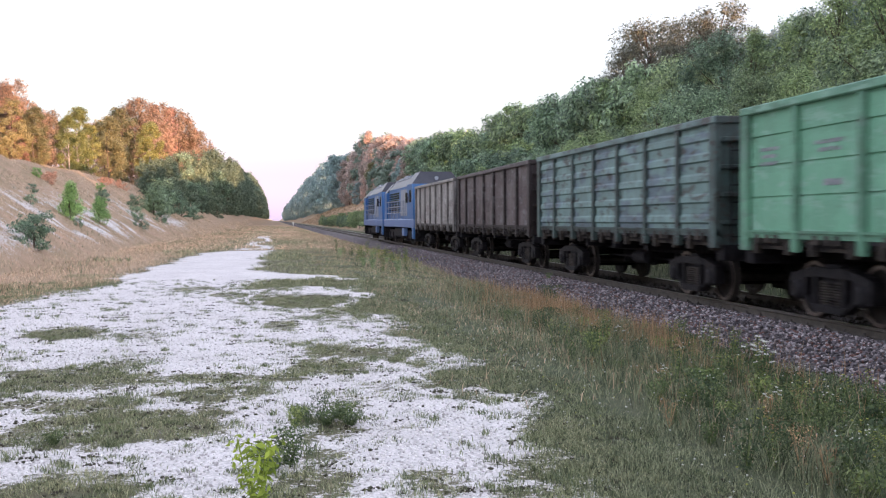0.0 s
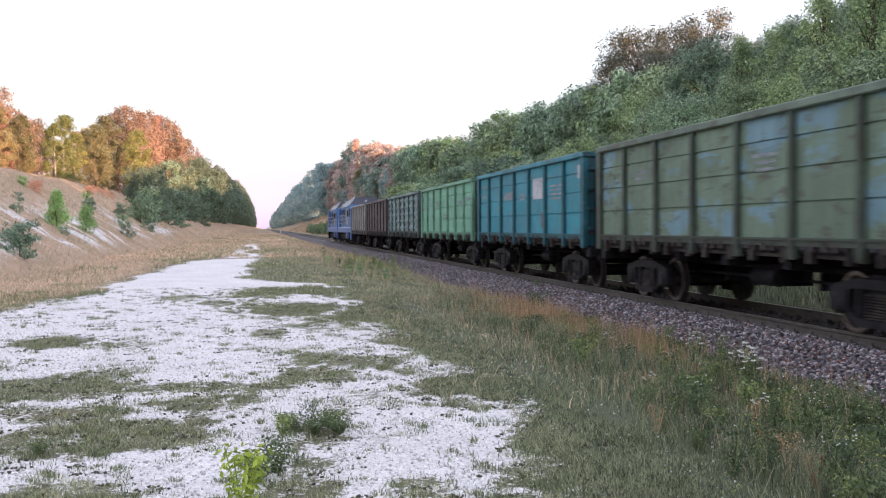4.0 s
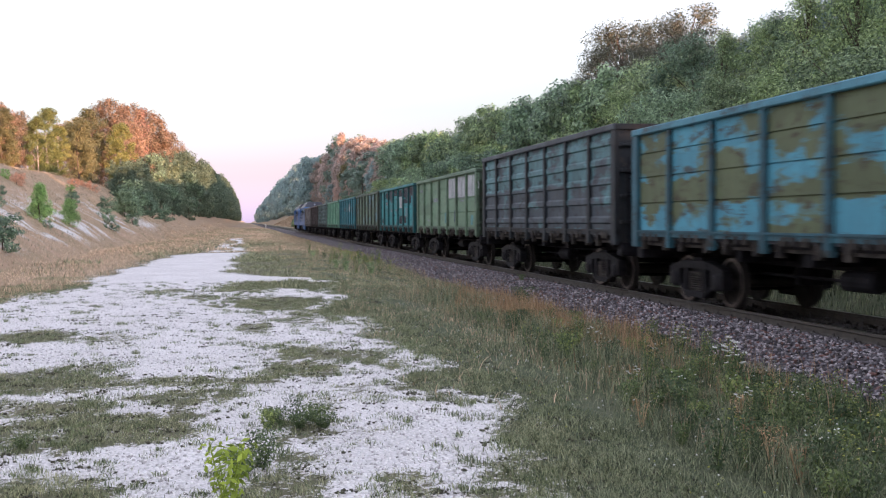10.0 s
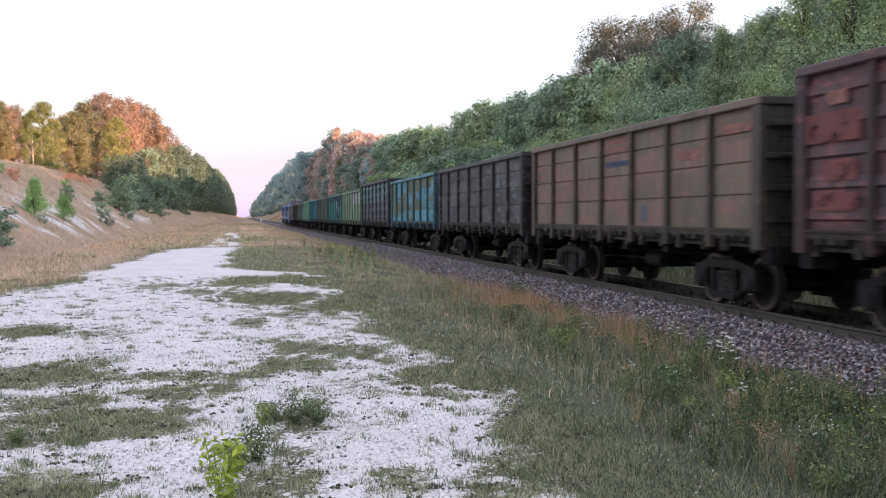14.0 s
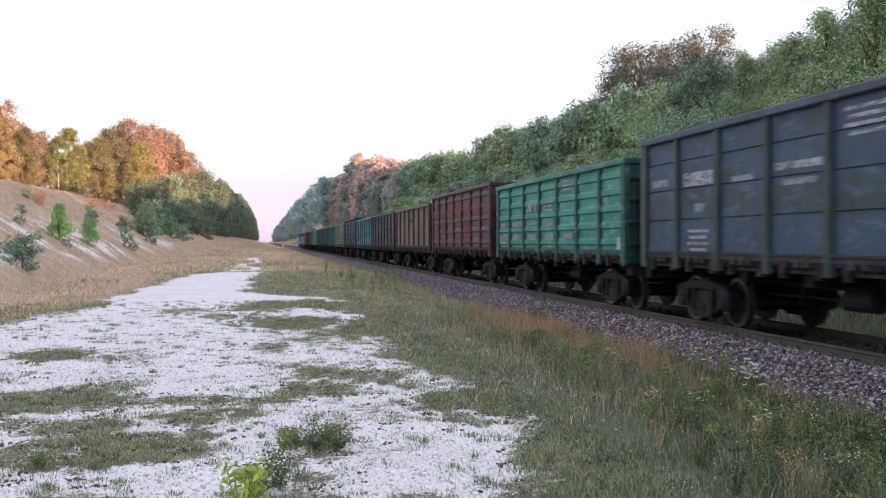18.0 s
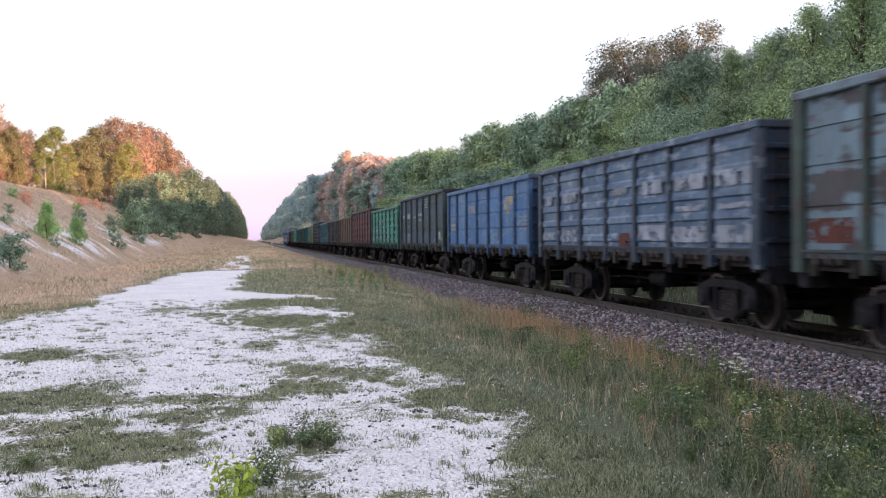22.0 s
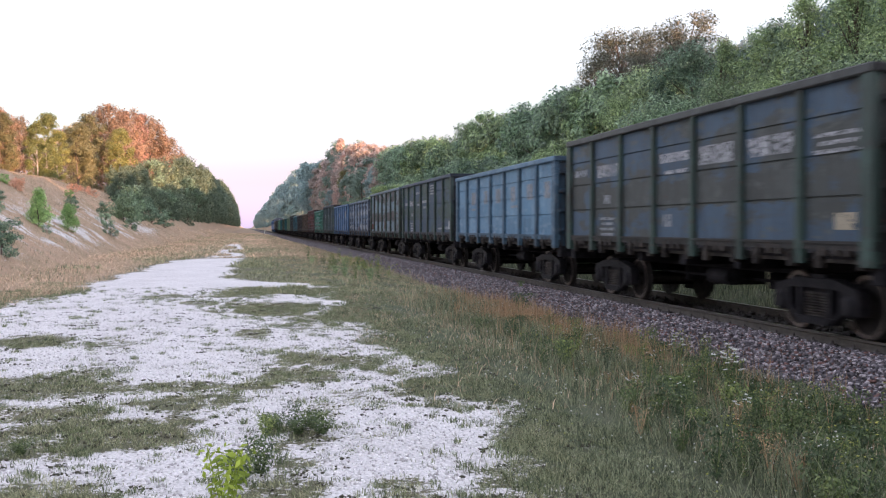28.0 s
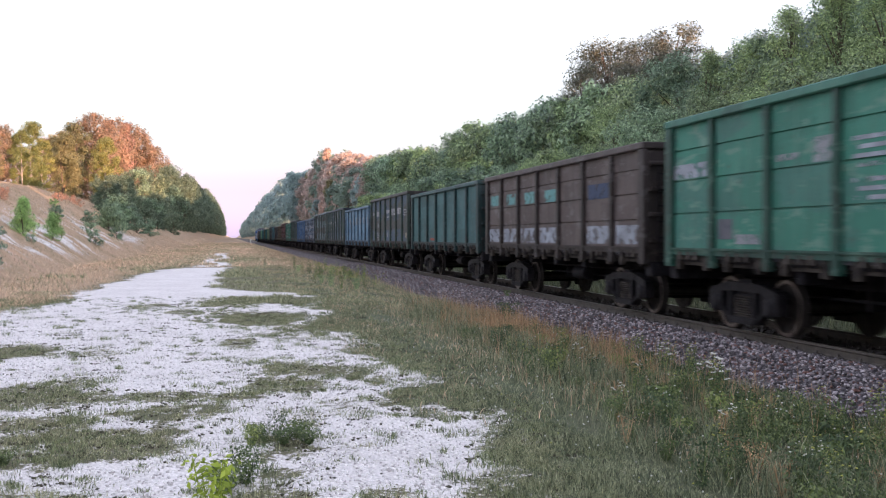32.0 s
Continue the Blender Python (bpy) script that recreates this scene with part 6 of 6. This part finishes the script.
p = scatter(60000, -9.0, 6.9, 60, 330, 1.3, lambda x, y: np.clip(1.3 * grass_cover(x, y) - 0.3, 0, 1) * np.clip(0.6 + 0.6 * smooth_noise(x * 0.6, y * 0.2, 52), 0.1, 1))
tagged(blades("far_dry_grass", p, 0.16, 0.024, M_DRY, 17, 1.6), "tan dry grass across the end of the gravel", "grass", kind="stuff")
p = scatter(40000, -8.0, 6.9, 45, 300, 1.3, lambda x, y: np.clip(2 * grass_cover(x, y) - 1, 0, 1) * np.clip(0.3 + 0.9 * smooth_noise(x * 0.5, y * 0.15, 53), 0, 1))
tagged(blades("far_green_grass", p, 0.20, 0.024, M_TUFT, 18, 1.4), "olive grass among the far dry grass", "grass", kind="stuff")
p = scatter(32000, 14.0, 31.0, 195, 560, 1.3, lambda x, y: np.clip(0.45 + 0.7 * smooth_noise(x * 0.5, y * 0.12, 49), 0.1, 1))
tagged(blades("slope_grass", p, 0.5, 0.06, M_DRY, 15, 0.6), "tan dry grass on the far bare slope", "grass", kind="stuff")


def white_chips(n):
    x = rng.uniform(-7.5, 3.0, n)
    y = 4.6 + 30 * rng.random(n) ** 2.2
    k = (grass_cover(x, y) < rng.uniform(0.05, 0.42, n)) & (rng.random(n) > (y - 14) / 20)
    x, y = x[k], y[k]
    return np.stack([x, y, height(x, y) + 0.004], 1)


k = Nodes("limestone_chips")
shade = k.add("NewGeometry").outputs["Random Per Island"]
M_CHIP = k.done(k.vary(k.mix(k.ramp(shade, 0.1, 0.75), (0.44, 0.42, 0.405, 1), (0.97, 0.95, 0.93, 1)), k.noise(k.place(), 50.0, 3.0), 0.8, 1.1), 0.9)
tagged(stones("limestone_chips", 70000, white_chips, 0.0145, M_CHIP, 0.8), "loose white limestone chips", "gravel", kind="stuff")


def crumbs(n):
    x = rng.uniform(-7.0, 3.0, n)
    y = 4.6 + 26 * rng.random(n) ** 1.6
    near_patch = grass_cover(x + rng.normal(0, 0.3, n), y + rng.normal(0, 0.4, n))
    k = (0.06 + 0.8 * near_patch) > rng.random(n)
    x, y = x[k], y[k]
    m = rng.integers(1, 9, len(x))
    x, y = np.repeat(x, m) + rng.normal(0, 0.05, m.sum()), np.repeat(y, m) + rng.normal(0, 0.04, m.sum())
    return np.stack([x, y, height(x, y) + 0.008], 1)


M_CRUMB = plain("dark_moss_and_soil", (0.055, 0.048, 0.034), (0.085, 0.085, 0.05), 8, 0.95)
tagged(stones("moss_crumbs", 7000, crumbs, 0.018, M_CRUMB, 0.6), "dark crumbs of moss and soil on the gravel", "soil", kind="stuff")


def weed_mesh(name, material, seed, tall, leaves, spread, size):
    r = np.random.default_rng(seed)
    f = r.random(leaves)
    a = r.uniform(0, 6.283, leaves)
    d = spread * (0.25 + 0.75 * f) * np.sqrt(r.random(leaves))
    p = np.stack([np.cos(a) * d, np.sin(a) * d, 0.03 + tall * f], 1)
    out = np.stack([np.cos(a), np.sin(a), np.full(leaves, 0.6)], 1)
    me = leaf_mesh(name, p, out, size, seed + 1, 0.42, True)
    me.materials.append(material)
    return me


def make_weed(name, leaf, seed, tall, leaves, spread, size, flower=None, blooms=0):
    weed = new(name)
    tagged(part("foliage", weed_mesh("foliage", leaf, seed, tall, leaves, spread, size), None, weed), kind="stuff")
    r = np.random.default_rng(seed)
    for j in range(5):
        a = r.uniform(0, 6.283)
        bm = rod(bmesh.new(), (0, 0, -0.03), (math.cos(a) * spread * 0.6, math.sin(a) * spread * 0.6, tall * r.uniform(0.7, 1.1)), 0.004, 5)
        part("stem", bm, leaf, weed)
    for j in range(blooms):
        a, d = r.uniform(0, 6.283), spread * r.uniform(0.2, 0.9)
        bm = bmesh.new()
        bmesh.ops.create_icosphere(bm, subdivisions=1, radius=0.012, matrix=Matrix.Diagonal((1, 1, 0.5, 1)))
        part("bloom", bm, flower, weed, at=(math.cos(a) * d, math.sin(a) * d, tall * r.uniform(0.9, 1.2)))
    return weed


def make_umbel(seed, tall, heads):
    """A wild carrot: thin branching stems that carry flat white heads."""
    r = np.random.default_rng(seed)
    weed = new("wild_carrot")
    tagged(part("foliage", weed_mesh("foliage", M_LEAF["weed"], seed, tall * 0.7, 160, 0.14, 0.018), None, weed), kind="stuff")
    for j in range(heads):
        a, d, h = r.uniform(0, 6.283), r.uniform(0.04, 0.20), tall * r.uniform(0.75, 1.1)
        tip = (math.cos(a) * d, math.sin(a) * d, h)
        part("stem", rod(bmesh.new(), (0, 0, 0.1 * tall), tip, 0.003, 5), M_LEAF["weed"], weed)
        bm = bmesh.new()
        for i in range(14):
            b, e = r.uniform(0, 6.283), 0.034 * math.sqrt(r.random())
            bmesh.ops.create_icosphere(bm, subdivisions=1, radius=0.0075, matrix=Matrix.Translation((math.cos(b) * e, math.sin(b) * e, 0.25 * e)))
        part("flower_head", bm, M_FLOWER, weed, "flat white flower head", at=pose(*tip, r.uniform(-20, 20), r.uniform(-20, 20), 0))
    return weed


WEEDS = {
    "umbel": (make_umbel(71, 0.62, 6), "wild carrot with flat white flower heads", "wildflower"),
    "gold": (make_weed("wildflower", M_LEAF["herb"], 72, 0.62, 260, 0.15, 0.020, M_YELLOW, 16), "tall herb with many yellow blossoms", "wildflower"),
    "sapling": (make_weed("sapling", M_LEAF["fresh"], 61, 0.40, 300, 0.17, 0.027), "young sapling with bright yellow-green leaves", "sapling"),
    "white": (make_weed("wildflower", M_LEAF["weed"], 62, 0.45, 260, 0.26, 0.024, M_FLOWER, 7), "green weed with small white flower heads", "wildflower"),
    "yellow": (make_weed("wildflower", M_LEAF["weed"], 63, 0.48, 260, 0.22, 0.022, M_YELLOW, 7), "green weed with yellow-green flower heads", "wildflower"),
    "leafy": (make_weed("weed", M_LEAF["weed"], 64, 0.26, 800, 0.30, 0.022), "low leafy green weed", "weed"),
    "dock": (make_weed("weed", M_RED_GRASS, 66, 0.36, 260, 0.15, 0.012), "rusty brown seeding dock", "weed"),
    "light": (make_weed("weed", M_LEAF["herb"], 67, 0.36, 420, 0.24, 0.026), "light yellow-green leafy weed", "weed"),
    "bright": (make_weed("weed", M_LEAF["lime"], 68, 0.42, 420, 0.26, 0.028), "light green leafy herb on the verge", "weed"),
    "tuft": (make_weed("weed", M_LEAF["weed"], 65, 0.40, 900, 0.26, 0.018), "dark bushy weed on the verge", "weed"),
}
weed_used = set()


def sow(kind, x, y, s=1.0):
    src, label, category = WEEDS[kind]
    z = float(height(np.array([x]), np.array([y]))[0])
    m = pose(x, y, z, 0, 0, tree_rng.uniform(0, 360)) @ Matrix.Diagonal((s, s, s, 1))
    t = src
    if kind in weed_used:
        t = copy_thing(src, Matrix())
    weed_used.add(kind)
    t.matrix_basis = m
    return tagged(t, label, category, "weeds on the verge")


sow("sapling", -0.12, 5.95, 1.05)
sow("tuft", 0.10, 7.2, 0.7), sow("leafy", -0.05, 7.05, 0.7), sow("tuft", 0.26, 8.75, 0.36), sow("leafy", 0.20, 8.95, 0.45), sow("white", 0.38, 8.85, 0.5), sow("leafy", 0.62, 8.55, 0.5), sow("leafy", 0.42, 8.6, 0.5), sow("light", 0.15, 8.55, 0.5), sow("leafy", 0.55, 8.8, 0.6), sow("leafy", -1.75, 8.4, 0.4)
for x, y, z in ((5.35, 10.6, 1.0), (5.55, 10.9, 0.9), (5.2, 10.2, 0.8), (4.3, 8.2, 0.6), (5.9, 13.2, 0.8), (4.9, 14.0, 0.6), (3.9, 9.8, 0.5)):
    sow("umbel", x, y, z)
for i in range(26):
    y = 6.4 + 11 * tree_rng.random()
    sow("gold", min(6.8, 3.4 + 0.08 * y + 2.6 * tree_rng.random()), y, tree_rng.uniform(0.45, 0.9))
pale = sow("light", 8.15, 29.6, 0.6)
pale.location.z = float(bed_height(8.15)) - 0.02
sow("tuft", 6.13, 22.1, 1.4)
for i in range(34):
    sow(tree_rng.choice(("bright", "yellow", "gold")), 4.6 + jit(1.7), 46 + jit(11), tree_rng.uniform(0.6, 1.15))
for i in range(215):
    y = 5.4 + 15 * tree_rng.random() ** 1.5
    x = 2.8 + 0.06 * y + tree_rng.random() ** 0.8 * 3.6
    if x < 6.9:
        sow(tree_rng.choice(("white", "yellow", "leafy", "leafy", "light", "light", "leafy", "yellow", "tuft", "dock")), x, y, tree_rng.uniform(0.3, 0.95))
for i in range(30):
    sow(tree_rng.choice(("leafy", "tuft", "light", "yellow", "white", "dock")), 4.6 + jit(1.3), 7.8 + jit(2.0), tree_rng.uniform(0.45, 0.95))


def flower_spots(n):
    x = rng.uniform(2.5, 7.0, n)
    y = 5 + 25 * rng.random(n) ** 1.3
    return np.stack([x, y, height(x, y) + rng.uniform(0.08, 0.38, n) * np.clip((x - 2.2) / 3, 0.25, 1)], 1)


def goldenrod_spots(n):
    x, y = rng.normal(5.1, 0.6, n), rng.normal(47, 6, n)
    return np.stack([x, y, height(x, y) + rng.uniform(0.2, 0.55, n)], 1)


tagged(stones("goldenrod_blossom", 420, goldenrod_spots, 0.024, M_YELLOW), "yellow goldenrod blossoms along the verge", "flowers", kind="stuff")
tagged(stones("white_blossom", 1100, flower_spots, 0.010, M_FLOWER), "scattered tiny white blossoms among the grass", "flowers", kind="stuff")
tagged(stones("yellow_blossom", 260, flower_spots, 0.010, M_YELLOW), "scattered tiny yellow blossoms among the grass", "flowers", kind="stuff")

# a white marker post far down the line
marker = tagged(new("marker_post"), "white painted lineside marker post", "post")
part("post", boxes((-0.09, 0.09, -0.09, 0.09, -0.2, 1.0), bevel=0.02), M_FLOWER, marker)
part("cap", boxes((-0.22, 0.22, -0.05, 0.05, 1.0, 1.35), bevel=0.02), M_FLOWER, marker)
marker.matrix_basis = pose(5.1, 290, float(height(np.array([5.1]), np.array([290.0]))[0]))


# ---- what moves ----
def motions():
    def far(t):
        return float(np.interp(t, [a for a, _ in TRAVEL], [b for _, b in TRAVEL]))

    for k, w in enumerate(wagons):
        walk(w, [(t, pose(TRACK_X, wagon_y(k) + d, RAIL_Z)) for t, d in TRAVEL])
    for i, lo in enumerate(locos):
        y = START + 3 * PITCH + 0.52 + LOCO_LENGTH * (i + 0.5)
        walk(lo, [(t, pose(TRACK_X, y + d, RAIL_Z)) for t, d in TRAVEL])
    rolled = {}
    for thing in wagons + locos:
        for ob in thing.children_recursive:
            if ob.name.split(".")[0] != "wheelset":
                continue
            x, y, r = ob.location
            key = (round(y, 3), round(r, 3))
            if key not in rolled:
                steps = int(32.0 * 15)
                walk(ob, [(i / 15, pose(x, y, r, -math.degrees(far(i / 15) / r))) for i in range(steps + 1)])
                rolled[key] = ob
            else:
                src = rolled[key].animation_data
                ob.rotation_mode = "QUATERNION"
                keys = ob.animation_data_create()
                keys.action = src.action
                keys.action_slot = src.action_slot


motions()
